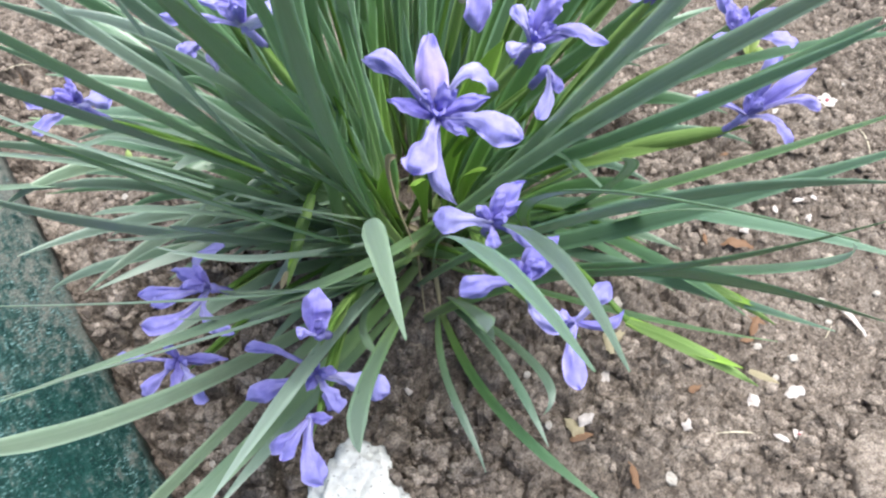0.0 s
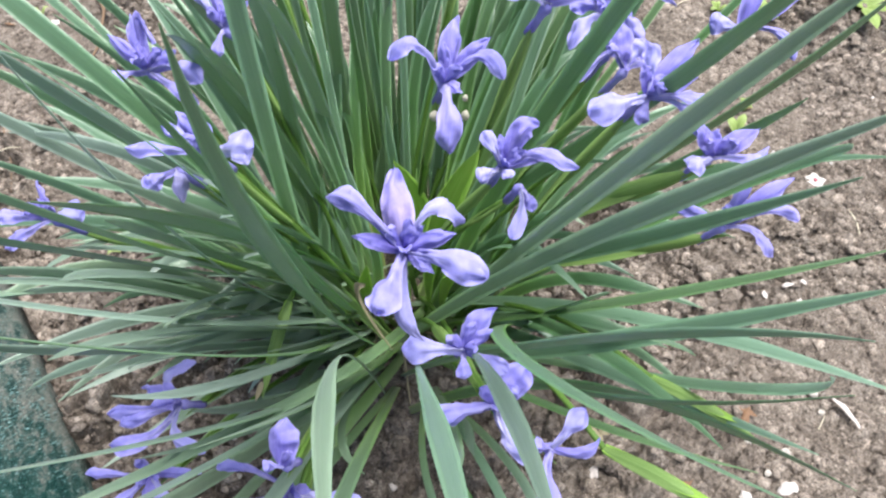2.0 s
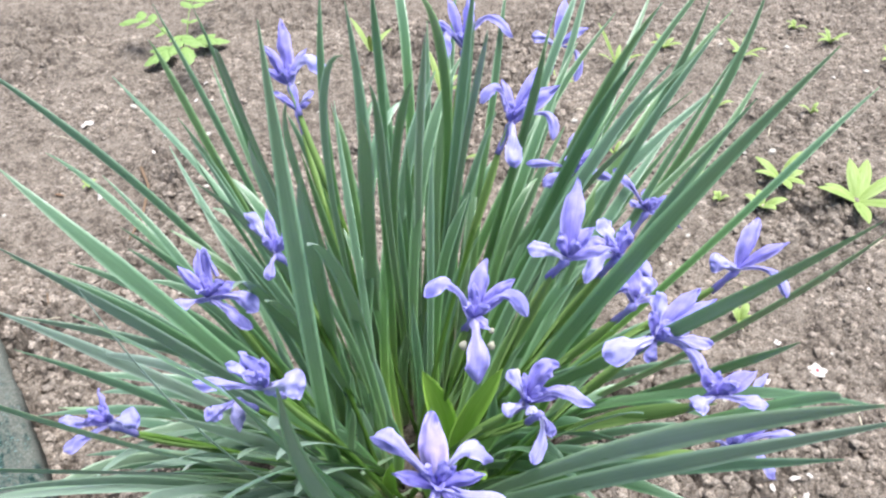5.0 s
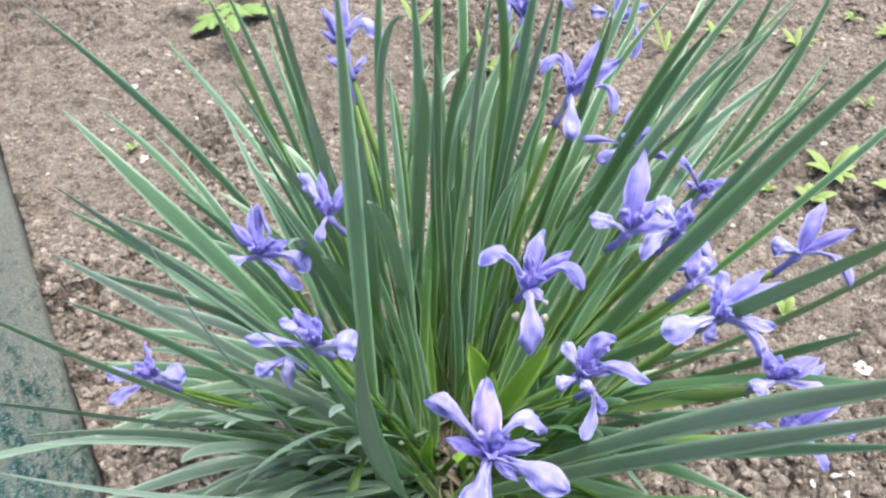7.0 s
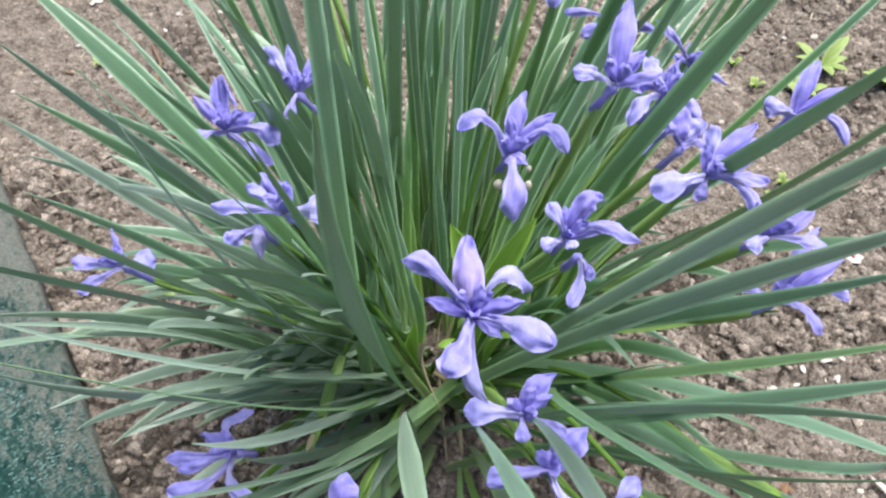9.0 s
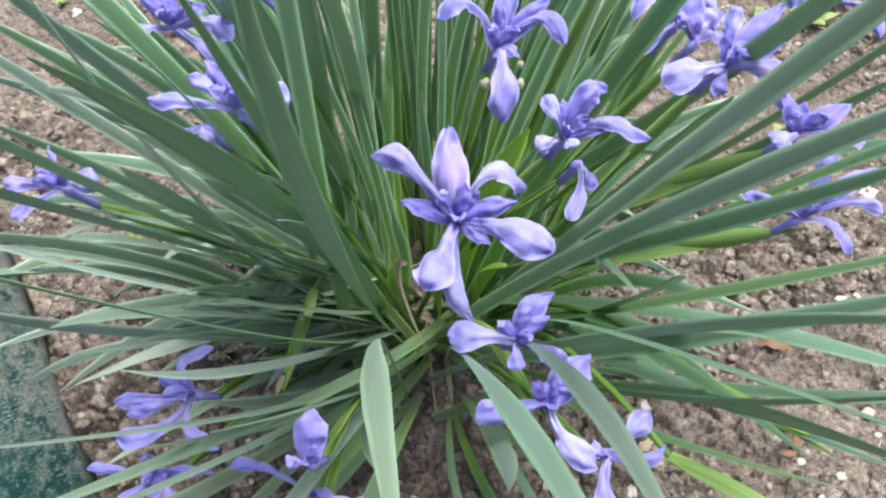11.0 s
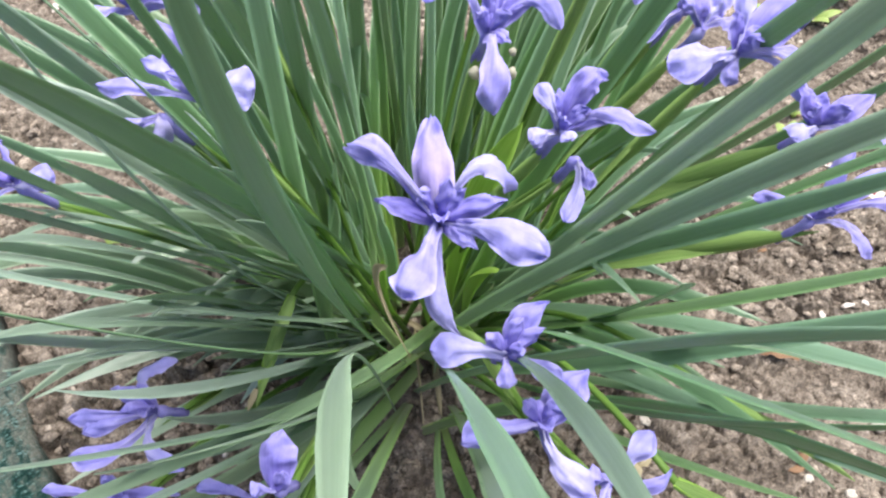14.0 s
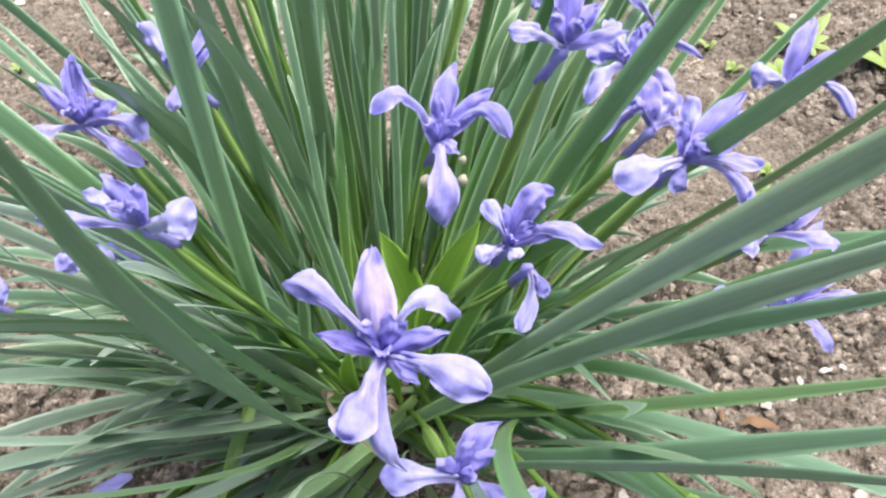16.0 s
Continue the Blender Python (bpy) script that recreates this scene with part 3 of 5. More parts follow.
leaf(-0.028, 0.505, 0.071, 0.289, 0.423, 0.202, 0.208, 0.485, 0.0103, 37)
leaf(0.010, 0.624, 0.146, 0.418, 0.211, 0.179, 0.229, 0.349, 0.0101, 16)
leaf(0.012, 0.600, 0.099, 0.441, 0.142, 0.260, 0.245, 0.288, 0.0116, 39)
leaf(-0.013, 0.543, 0.061, 0.368, 0.161, 0.209, 0.227, 0.322, 0.0095, 30)
leaf(-0.052, 0.563, -0.072, 0.405, 0.358, -0.153, 0.351, 0.492, 0.0124, 11)
leaf(-0.037, 0.540, -0.125, 0.437, 0.452, -0.256, 0.470, 0.429, 0.0098, 32)
leaf(-0.049, 0.635, -0.240, 0.538, 0.287, -0.267, 0.415, 0.342, 0.0105, 38)
leaf(-0.087, 0.629, -0.126, 0.379, 0.337, -0.260, 0.315, 0.599, 0.0128, 5)
leaf(-0.016, 0.678, -0.175, 0.415, 0.220, -0.182, 0.274, 0.415, 0.0097, 37)
leaf(-0.075, 0.549, -0.086, 0.386, 0.123, -0.160, 0.247, 0.373, 0.0098, 23)
leaf(-0.032, 0.589, -0.109, 0.297, 0.326, -0.150, 0.250, 0.440, 0.0110, 20)
leaf(-0.028, 0.551, -0.086, 0.310, 0.242, -0.127, 0.140, 0.367, 0.0115, 33)
leaf(-0.090, 0.725, -0.213, 0.740, 0.456, -0.247, 0.762, 0.520, 0.0087, 60)
leaf(-0.090, 0.725, -0.250, 0.885, 0.270, -0.408, 1.073, 0.320, 0.0088, 10, 0.0, (0.25, -0.90, 0.25))
leaf(-0.083, 0.729, -0.169, 0.699, 0.561, -0.149, 0.634, 0.580, 0.0112, 30)
leaf(-0.098, 0.505, -0.081, 0.426, 0.409, -0.071, 0.451, 0.690, 0.0125, 30)
leaf(-0.069, 0.734, -0.096, 0.733, 0.473, -0.083, 0.761, 0.560, 0.0083, 30)
leaf(-0.074, 0.732, -0.105, 0.706, 0.540, -0.050, 0.626, 0.570, 0.0077, 60)
leaf(-0.115, 0.656, -0.029, 0.673, 0.330, -0.047, 0.686, 0.588, 0.0130, 20)
leaf(-0.075, 0.732, -0.040, 0.669, 0.429, -0.038, 0.537, 0.570, 0.0137, 40)
leaf(-0.049, 0.739, -0.025, 0.756, 0.522, -0.022, 0.721, 0.580, 0.0083, 30)
leaf(-0.034, 0.740, 0.022, 0.825, 0.541, -0.020, 0.907, 0.520, 0.0107, 20)
leaf(-0.017, 0.739, 0.069, 0.744, 0.528, 0.013, 0.672, 0.600, 0.0101, 30)
leaf(-0.080, 0.718, -0.150, 0.628, 0.440, -0.147, 0.513, 0.540, 0.0118, 20)
leaf(0.052, 0.711, 0.330, 0.747, 0.395, 0.352, 0.769, 0.530, 0.0112, 30)
leaf(0.041, 0.719, 0.251, 0.727, 0.406, 0.283, 0.746, 0.540, 0.0107, 40)
leaf(0.026, 0.728, 0.165, 0.714, 0.462, 0.224, 0.711, 0.550, 0.0097, 50)
leaf(0.082, 0.676, 0.345, 0.682, 0.346, 0.457, 0.710, 0.450, 0.0083, 20)
leaf(0.039, 0.720, 0.183, 0.667, 0.507, 0.195, 0.619, 0.550, 0.0087, 60)
leaf(0.043, 0.718, 0.129, 0.659, 0.426, 0.178, 0.596, 0.570, 0.0121, 40)
leaf(0.024, 0.728, 0.155, 0.823, 0.470, 0.182, 0.879, 0.500, 0.0097, 50)
leaf(0.019, 0.730, 0.185, 0.853, 0.442, 0.206, 0.905, 0.490, 0.0083, 40)
leaf(0.075, 0.686, 0.322, 0.750, 0.337, 0.381, 0.803, 0.420, 0.0083, 30)
leaf(0.088, 0.664, 0.332, 0.531, 0.348, 0.373, 0.516, 0.440, 0.0106, 20)
leaf(0.064, 0.652, 0.257, 0.471, 0.345, 0.275, 0.427, 0.430, 0.0099, 20)
leaf(0.004, 0.736, 0.085, 0.771, 0.412, 0.109, 0.832, 0.520, 0.0097, 40)
leaf(-0.009, 0.738, 0.065, 0.722, 0.496, 0.062, 0.648, 0.570, 0.0092, 60)
leaf(0.010, 0.734, 0.125, 0.705, 0.482, 0.112, 0.641, 0.560, 0.0092, 50)
leaf(-0.003, 0.737, 0.046, 0.727, 0.439, 0.058, 0.676, 0.600, 0.0101, 20)
leaf(-0.021, 0.740, 0.007, 0.711, 0.468, 0.015, 0.635, 0.580, 0.0101, 10)
leaf(-0.045, 0.739, -0.018, 0.710, 0.485, -0.003, 0.595, 0.560, 0.0087, 30)
leaf(-0.033, 0.740, -0.024, 0.688, 0.446, -0.032, 0.581, 0.570, 0.0087, 60)
leaf(-0.078, 0.731, -0.126, 0.674, 0.420, -0.081, 0.580, 0.560, 0.0092, 60)
leaf(-0.094, 0.723, -0.151, 0.668, 0.452, -0.119, 0.562, 0.540, 0.0112, 60)
leaf(-0.083, 0.645, -0.280, 0.750, 0.310, -0.425, 0.822, 0.360, 0.0095, 10, 0.0, (0.10, -0.90, 0.35))
leaf(-0.049, 0.568, -0.195, 0.342, 0.301, -0.257, 0.289, 0.460, 0.0106, 20)
leaf(-0.076, 0.578, -0.304, 0.482, 0.149, -0.390, 0.458, 0.100, 0.0112, 20)
leaf(-0.036, 0.568, -0.126, 0.357, 0.338, -0.135, 0.285, 0.430, 0.0112, 0)
leaf(-0.077, 0.644, -0.182, 0.440, 0.328, -0.200, 0.358, 0.430, 0.0112, 10)
leaf(-0.063, 0.635, -0.140, 0.429, 0.368, -0.121, 0.333, 0.470, 0.0130, 10)
leaf(-0.049, 0.609, -0.093, 0.438, 0.368, -0.078, 0.322, 0.480, 0.0130, 10)
leaf(-0.042, 0.608, -0.086, 0.429, 0.338, -0.071, 0.310, 0.460, 0.0124, 0)
leaf(-0.049, 0.592, -0.109, 0.404, 0.330, -0.093, 0.315, 0.440, 0.0118, 10)
leaf(-0.049, 0.576, -0.102, 0.473, 0.194, -0.132, 0.424, 0.240, 0.0112, 0)
leaf(-0.043, 0.560, -0.097, 0.441, 0.168, -0.152, 0.396, 0.220, 0.0112, 10)
leaf(-0.077, 0.662, -0.140, 0.559, 0.443, -0.123, 0.427, 0.520, 0.0124, 30)
leaf(-0.070, 0.661, -0.118, 0.540, 0.412, -0.080, 0.392, 0.540, 0.0137, 50)
leaf(-0.063, 0.679, -0.076, 0.597, 0.430, -0.056, 0.429, 0.550, 0.0130, 30)
leaf(-0.048, 0.523, -0.249, 0.188, 0.292, -0.266, 0.175, 0.370, 0.0130, 20)
leaf(0.015, 0.608, -0.034, 0.329, 0.283, -0.219, 0.178, 0.411, 0.0125, 10)
leaf(-0.030, 0.505, -0.130, 0.287, 0.144, -0.191, 0.212, 0.130, 0.0112, 20)
leaf(-0.033, 0.498, -0.070, 0.206, 0.309, -0.046, 0.141, 0.410, 0.0118, 10)
leaf(-0.004, 0.483, 0.020, 0.272, 0.139, 0.109, 0.180, 0.150, 0.0090, 10)
leaf(0.005, 0.485, 0.049, 0.311, 0.179, 0.077, 0.238, 0.140, 0.0080, 20)
leaf(0.003, 0.484, 0.107, 0.279, 0.206, 0.066, 0.255, 0.160, 0.0080, 20)
leaf(-0.006, 0.482, -0.008, 0.305, 0.169, 0.017, 0.234, 0.100, 0.0070, 30)
leaf(0.049, 0.536, 0.274, 0.239, 0.344, 0.234, 0.249, 0.380, 0.0106, 10)
leaf(0.044, 0.620, 0.140, 0.394, 0.416, 0.124, 0.310, 0.520, 0.0149, 30)
leaf(0.063, 0.601, 0.299, 0.386, 0.438, 0.273, 0.363, 0.450, 0.0106, 30)
leaf(0.010, 0.486, 0.038, 0.345, 0.156, 0.047, 0.301, 0.210, 0.0078, 0)
leaf(-0.055, 0.508, -0.097, 0.347, 0.180, -0.046, 0.301, 0.190, 0.0078, 10)
leaf(0.007, 0.494, 0.034, 0.263, 0.314, 0.017, 0.187, 0.430, 0.0118, 0)
leaf(-0.085, 0.583, -0.143, 0.363, 0.362, -0.118, 0.272, 0.460, 0.0124, 10)
leaf(-0.079, 0.566, -0.171, 0.360, 0.352, -0.180, 0.272, 0.440, 0.0118, 0)
leaf(-0.079, 0.558, -0.172, 0.331, 0.350, -0.141, 0.268, 0.430, 0.0118, 10)
leaf(-0.085, 0.600, -0.184, 0.382, 0.392, -0.166, 0.305, 0.460, 0.0124, 20)
leaf(-0.078, 0.616, -0.175, 0.398, 0.401, -0.149, 0.322, 0.490, 0.0124, 10)
leaf(-0.085, 0.626, -0.121, 0.453, 0.370, -0.089, 0.321, 0.510, 0.0137, 20)
leaf(-0.048, 0.523, -0.078, 0.294, 0.309, -0.099, 0.215, 0.440, 0.0118, 0)
leaf(0.064, 0.521, 0.153, 0.328, 0.345, 0.153, 0.246, 0.430, 0.0112, 20)
leaf(0.064, 0.550, 0.163, 0.338, 0.369, 0.108, 0.281, 0.440, 0.0106, 40)
leaf(-0.111, 0.646, -0.096, 0.576, 0.411, -0.063, 0.474, 0.570, 0.0149, 10)
flower((0.006, 0.324, 0.436), [
    ("pink", -1, 35, 31, -1, 14, 23, 17),
    ("fall", -36, 19, 31, -20, 7, 33, 13),
    ("standard", -27, 2, 16, -13, -0, 11, 8),
    ("fall", -16, -42, 3, -7, -26, 10, 17),
    ("fall", 42, -28, 8, 22, -20, 16, 17),
    ("pale", 34, 10, 8, 18, 8, 27, 12),
    ("standard", 30, -4, 17, 15, -3, 12, 9),
    ("standard", 6, 5, 25, 3, 1, 15, 8),
    ("standard", 16, -22, 7, 8, -12, 7, 7),
    ("wilted", 7, -43, -25, -3, -32, -8, 9),
])
flower((0.040, 0.467, 0.432), [
    ("standard", 12, 33, 29, 6, 15, 19, 13),
    ("standard", 1, 14, 26, 1, 6, 16, 8),
    ("fall", -35, 6, 19, -17, 13, 25, 12),
    ("fall", 39, -8, 6, 25, 5, 18, 11),
    ("standard", 33, 17, 22, 17, 7, 15, 11),
    ("fall", -2, -48, -17, 1, -30, 7, 17),
    ("standard", 10, -20, 8, 5, -11, 7, 7),
])
flower((0.262, 0.521, 0.410), [
    ("pale", -26, -2, 12, -13, -3, 10, 15),
    ("standard", 24, 35, 25, 12, 16, 17, 13),
    ("standard", 43, 11, 16, 21, 4, 13, 9),
    ("fall", 32, -29, -7, 23, -10, 5, 8),
])
flower((-0.162, 0.500, 0.439), [
    ("standard", -8, 29, 26, -4, 13, 17, 11),
    ("standard", 9, 5, 18, 0, 18, 30, 8),
    ("standard", -23, 16, 21, -12, 6, 14, 9),
    ("fall", -26, -17, 6, -13, -11, 8, 11),
    ("standard", 23, 1, 14, 12, -1, 10, 9),
    ("fall", 38, -20, 1, 24, -7, 7, 13),
    ("fall", 31, -19, -18, 16, -13, -3, 9),
])
flower((0.168, 0.432, 0.436), [
    ("pale", -42, -21, 8, -21, -15, 11, 18),
    ("pale", 4, 21, 26, 2, 8, 18, 11),
    ("standard", 36, 25, 22, 18, 10, 16, 13),
    ("standard", 48, 19, 16, 24, 7, 14, 10),
    ("standard", 31, -0, 13, 15, -1, 10, 11),
    ("fall", 37, -12, 2, 18, -9, 7, 9),
    ("fall", 28, -32, -9, 21, -14, 1, 9),
    ("fall", -6, -13, -11, -3, -8, -3, 10),
])
flower((0.107, 0.464, 0.490), [
    ("standard", 13, 46, 34, 6, 20, 23, 14),
    ("standard", 20, 16, 14, 10, 7, 10, 10),
    ("pale", -29, -0, 13, -15, -3, 12, 11),
    ("standard", 34, 4, 4, 17, 1, 5, 8),
    ("standard", -5, 11, 17, -2, 5, 10, 8),
])
flower((-0.104, 0.395, 0.455), [
    ("standard", -14, 13, 25, -7, 5, 16, 11),
    ("pale", -24, 7, 20, -12, 1, 15, 8),
    ("fall", -45, -2, 13, -22, -5, 13, 9),
    ("pale", 29, -9, 12, 15, -7, 11, 19),
    ("standard", -3, -0, 20, -2, -1, 12, 8),
])
flower((0.070, 0.393, 0.423), [
    ("pale", -11, 11, 23, -5, 3, 16, 9),
    ("standard", 24, 11, 23, 12, 6, 25, 13),
    ("fall", 45, -10, 4, 22, -1, 12, 10),
    ("pale", -17, -14, 8, -8, -9, 7, 10),
    ("pale", 2, -18, 11, 1, -11, 9, 8),
    ("standard", 35, 3, 9, 18, 0, 8, 8),
])
flower((0.084, 0.406, 0.390), [
    ("fall", 7, -12, -11, 4, -7, -3, 8),
    ("pale", -10, -32, -15, -1, -16, -8, 10),
], 0.003)
flower((-0.125, 0.390, 0.450), [
    ("fall", -16, -14, 1, -8, -9, 4, 11),
    ("wilted", 4, -21, -5, 2, -9, -1, 9),
], 0.003)
flower((0.163, 0.513, 0.408), [
    ("standard", 20, 27, 24, 10, 12, 16, 9),
    ("fall", -31, -22, -6, -15, -14, 3, 9),
    ("standard", 22, -10, -2, 18, -2, 5, 13),
    ("standard", 8, 15, 13, 4, 7, 9, 8),
])
flower((0.202, 0.392, 0.417), [
    ("pale", -19, -14, 7, -9, -9, 7, 14),
    ("standard", -8, 13, 19, -4, 6, 12, 9),
    ("standard", -1, 13, 12, -1, 6, 8, 8),
    ("standard", 32, 11, 10, 16, 4, 8, 12),
    ("fall", 34, -13, 2, 17, -9, 6, 10),
    ("standard", 16, 0, 13, 8, -1, 9, 9),
], 0.013)
flower((0.239, 0.412, 0.320), [
    ("fall", -40, 7, 17, -20, 1, 15, 9),
    ("standard", 36, 45, 32, 18, 20, 23, 13),
    ("standard", 55, 25, 18, 28, 10, 16, 12),
    ("fall", 49, -8, 7, 34, 0, 13, 9),
    ("fall", 27, -27, -8, 20, -12, 3, 11),
], 0.013)
flower((-0.259, 0.457, 0.345), [
    ("standard", -7, 20, 22, -4, 9, 14, 6),
    ("fall", -36, -3, 11, -18, -5, 11, 11),
    ("pale", 27, -1, 7, 13, -3, 7, 17),
    ("fall", -34, -19, -7, -17, -13, 2, 11),
    ("standard", -15, 6, 14, -8, 2, 9, 8),
])
flower((0.093, 0.683, 0.459), [
    ("pale", -2, -44, -19, -1, -26, -2, 15),
    ("fall", -28, 5, 20, -11, 14, 30, 10),
    ("standard", -6, 28, 30, -3, 12, 19, 10),
    ("standard", 28, 33, 36, 14, 14, 24, 9),
    ("standard", 46, 16, 26, 23, 6, 18, 14),
    ("fall", 36, -21, -8, 32, -4, 10, 9),
])
flower((0.159, 0.709, 0.380), [
    ("standard", 9, 28, 30, 4, 12, 19, 14),
    ("fall", -32, -18, -5, -16, -12, 3, 12),
    ("fall", -47, -2, 12, -24, -5, 13, 8),
    ("standard", 47, -11, -11, 23, -8, -1, 9),
    ("standard", 30, 13, 15, 15, 5, 11, 9),
])
flower((0.059, 0.809, 0.470), [
    ("standard", -14, 36, 39, -7, 16, 25, 10),
    ("fall", -21, -21, -1, -18, 1, 16, 15),
    ("fall", 49, -5, 10, 24, 11, 27, 10),
    ("standard", 10, 39, 43, 5, 17, 27, 11),
    ("fall", -29, 10, 25, -14, 1, 18, 9),
])
flower((0.170, 0.890, 0.420), [
    ("pale", -30, -0, 14, -15, -3, 12, 13),
    ("standard", 15, 38, 41, 7, 16, 26, 12),
    ("standard", 38, 12, 14, 19, 4, 11, 9),
    ("fall", 16, -37, -26, 21, -16, -3, 9),
])
flower((-0.121, 0.775, 0.460), [
    ("standard", -4, 45, 49, -2, 20, 31, 13),
    ("standard", -21, 23, 32, -11, 9, 21, 10),
    ("standard", -22, 8, 15, -11, 3, 10, 8),
    ("pale", 37, -10, 12, 20, 8, 24, 15),
    ("standard", 20, 24, 26, 10, 10, 17, 8),
])
flower((-0.127, 0.822, 0.400), [
    ("standard", -25, 11, 19, -12, 4, 13, 7),
    ("pale", 20, 8, 17, 10, 2, 12, 7),
    ("standard", -2, 21, 23, -1, 9, 15, 7),
    ("standard", 17, 1, 9, 8, -0, 6, 6),
])
flower((-0.121, 0.567, 0.420), [
    ("pale", -21, 19, 31, -11, 6, 22, 12),
    ("standard", -6, 29, 26, -3, 13, 17, 8),
    ("standard", 21, 27, 24, 11, 12, 17, 9),
    ("fall", -5, -24, -8, -3, -14, -0, 9),
    ("standard", 22, 14, 13, 11, 6, 9, 7),
])
flower((-0.171, 0.333, 0.270), [
    ("pale", 16, 20, 24, -6, 12, 18, 10),
    ("fall", -48, -7, 8, -24, -8, 11, 10),
    ("standard", -24, 9, 15, -12, 3, 11, 11),
    ("fall", -38, -15, 7, -19, -11, 10, 11),
    ("fall", -49, -26, -3, -21, -24, -1, 13),
    ("pale", 17, -32, -16, -3, -22, -6, 12),
])
flower((0.053, 0.279, 0.329), [
    ("standard", 24, 21, 15, 12, 9, 11, 19),
    ("fall", -42, -12, 9, -21, -9, 12, 15),
    ("standard", -9, 8, 11, -4, 3, 7, 10),
    ("pale", 21, -38, -2, 4, -25, 7, 14),
    ("standard", 14, 4, 15, 7, 1, 10, 12),
])
flower((0.085, 0.255, 0.310), [
    ("pale", 23, 16, 17, 12, 6, 14, 13),
    ("standard", 29, -1, 12, 18, -8, 7, 7),
    ("fall", -3, -42, -11, -6, -20, -2, 14),
    ("fall", -13, -2, 11, -6, -2, 8, 10),
])
flower((0.035, 0.299, 0.365), [
    ("standard", 23, 17, 18, 8, 10, 13, 13),
    ("pale", -36, -5, 15, -18, -5, 14, 16),
    ("standard", 19, 4, 15, 9, 1, 10, 8),
    ("fall", -1, -21, 3, -1, -12, 5, 9),
    ("fall", 25, -18, -0, 13, -11, 5, 11),
])
flower((-0.079, 0.251, 0.330), [
    ("standard", 3, 24, 17, 1, 11, 12, 17),
    ("fall", -11, -5, 9, -6, -3, 7, 9),
    ("standard", 5, 3, 14, 3, 1, 9, 8),
])
flower((-0.098, 0.280, 0.220), [
    ("pale", 54, -22, 3, 27, -15, 11, 19),
    ("fall", -54, -17, 0, -27, -12, 9, 15),
    ("fall", -51, 14, 22, -27, 11, 20, 9),
    ("fall", 16, -31, -3, 8, -18, 4, 15),
    ("standard", 16, -4, 9, 8, -3, 7, 9),
    ("standard", -8, -15, 2, -4, -8, 3, 8),
])
flower((-0.100, 0.235, 0.240), [
    ("fall", -27, -21, -3, -14, -13, 4, 10),
    ("fall", -18, -28, -1, -9, -16, 5, 9),
    ("fall", 7, -43, -12, 1, -26, 0, 18),
    ("standard", 17, -2, 5, 8, -2, 4, 8),
])
flower((-0.212, 0.312, 0.200), [
    ("fall", -47, 1, 13, -23, -3, 14, 8),
    ("fall", -29, -25, -5, -15, -15, 3, 11),
    ("standard", -3, -27, -0, -1, -14, 3, 9),
    ("pale", 23, -35, -6, 7, -15, 1, 15),
    ("standard", 38, -1, -1, 19, -2, 4, 8),
])
flower((0.232, 0.674, 0.347), [
    ("standard", -1, 16, 17, -1, 7, 11, 8),
    ("fall", -20, -0, 14, -10, -2, 10, 7),
    ("standard", 27, 10, 12, 13, 4, 9, 8),
    ("standard", 33, -13, -14, 17, -8, -3, 7),
    ("fall", -31, 31, 33, -16, 11, 24, 9),
])
flower((0.164, 0.530, 0.425), [
    ("pale", -11, 24, 20, -7, 11, 15, 14),
    ("standard", 11, 22, 18, 6, 10, 12, 11),
    ("fall", -26, 6, 6, -13, 6, 10, 13),
    ("pale", -30, -18, -10, -17, -5, 5, 13),
    ("standard", 4, 10, 24, 2, 4, 14, 9),
    ("fall", 20, -20, -8, 12, -8, 4, 12),
])
flower((0.170, 0.489, 0.411), [
    ("standard", -2, 26, 22, -1, 12, 14, 15),
    ("pale", 14, 14, 14, 8, 7, 10, 13),
    ("fall", -12, 10, 12, -6, 6, 10, 9),
    ("fall", 24, -6, -6, 13, 0, 5, 12),
])

# ---- broad bright leaves in the heart of the clump ----
def broad_leaf(base, pull, tip, width):
    pts = curve3(base, pull, tip, 14) - np.array(CLUMP)
    s = np.linspace(0, 1, 14)
    t, side, normal = frames_along(pts, (1, 0.25, 0.1))
    w = np.maximum(width * np.sin(np.pi * (0.06 + 0.94 * s) ** 2.0) ** 0.8, 0.0006)
    v, f, uv = blade(pts, w, side, normal, 0.0008, w * 0.16, 7)
    mesh_object("broad_leaf", v, f, BRIGHT, iris, "broad bright green leaf in the heart of the clump", uvs=uv)


broad_leaf((0.005, 0.56, 0.02), (0.03, 0.50, 0.22), (-0.004, 0.512, 0.318), 0.025)
broad_leaf((0.010, 0.55, 0.02), (0.01, 0.46, 0.30), (0.064, 0.480, 0.354), 0.028)
broad_leaf((0.02, 0.54, 0.02), (0.03, 0.50, 0.20), (0.045, 0.44, 0.25), 0.02)
broad_leaf((-0.01, 0.54, 0.02), (-0.01, 0.50, 0.20), (-0.015, 0.45, 0.225), 0.018)
broad_leaf((-0.03, 0.56, 0.02), (-0.06, 0.50, 0.14), (-0.04, 0.49, 0.21), 0.014)


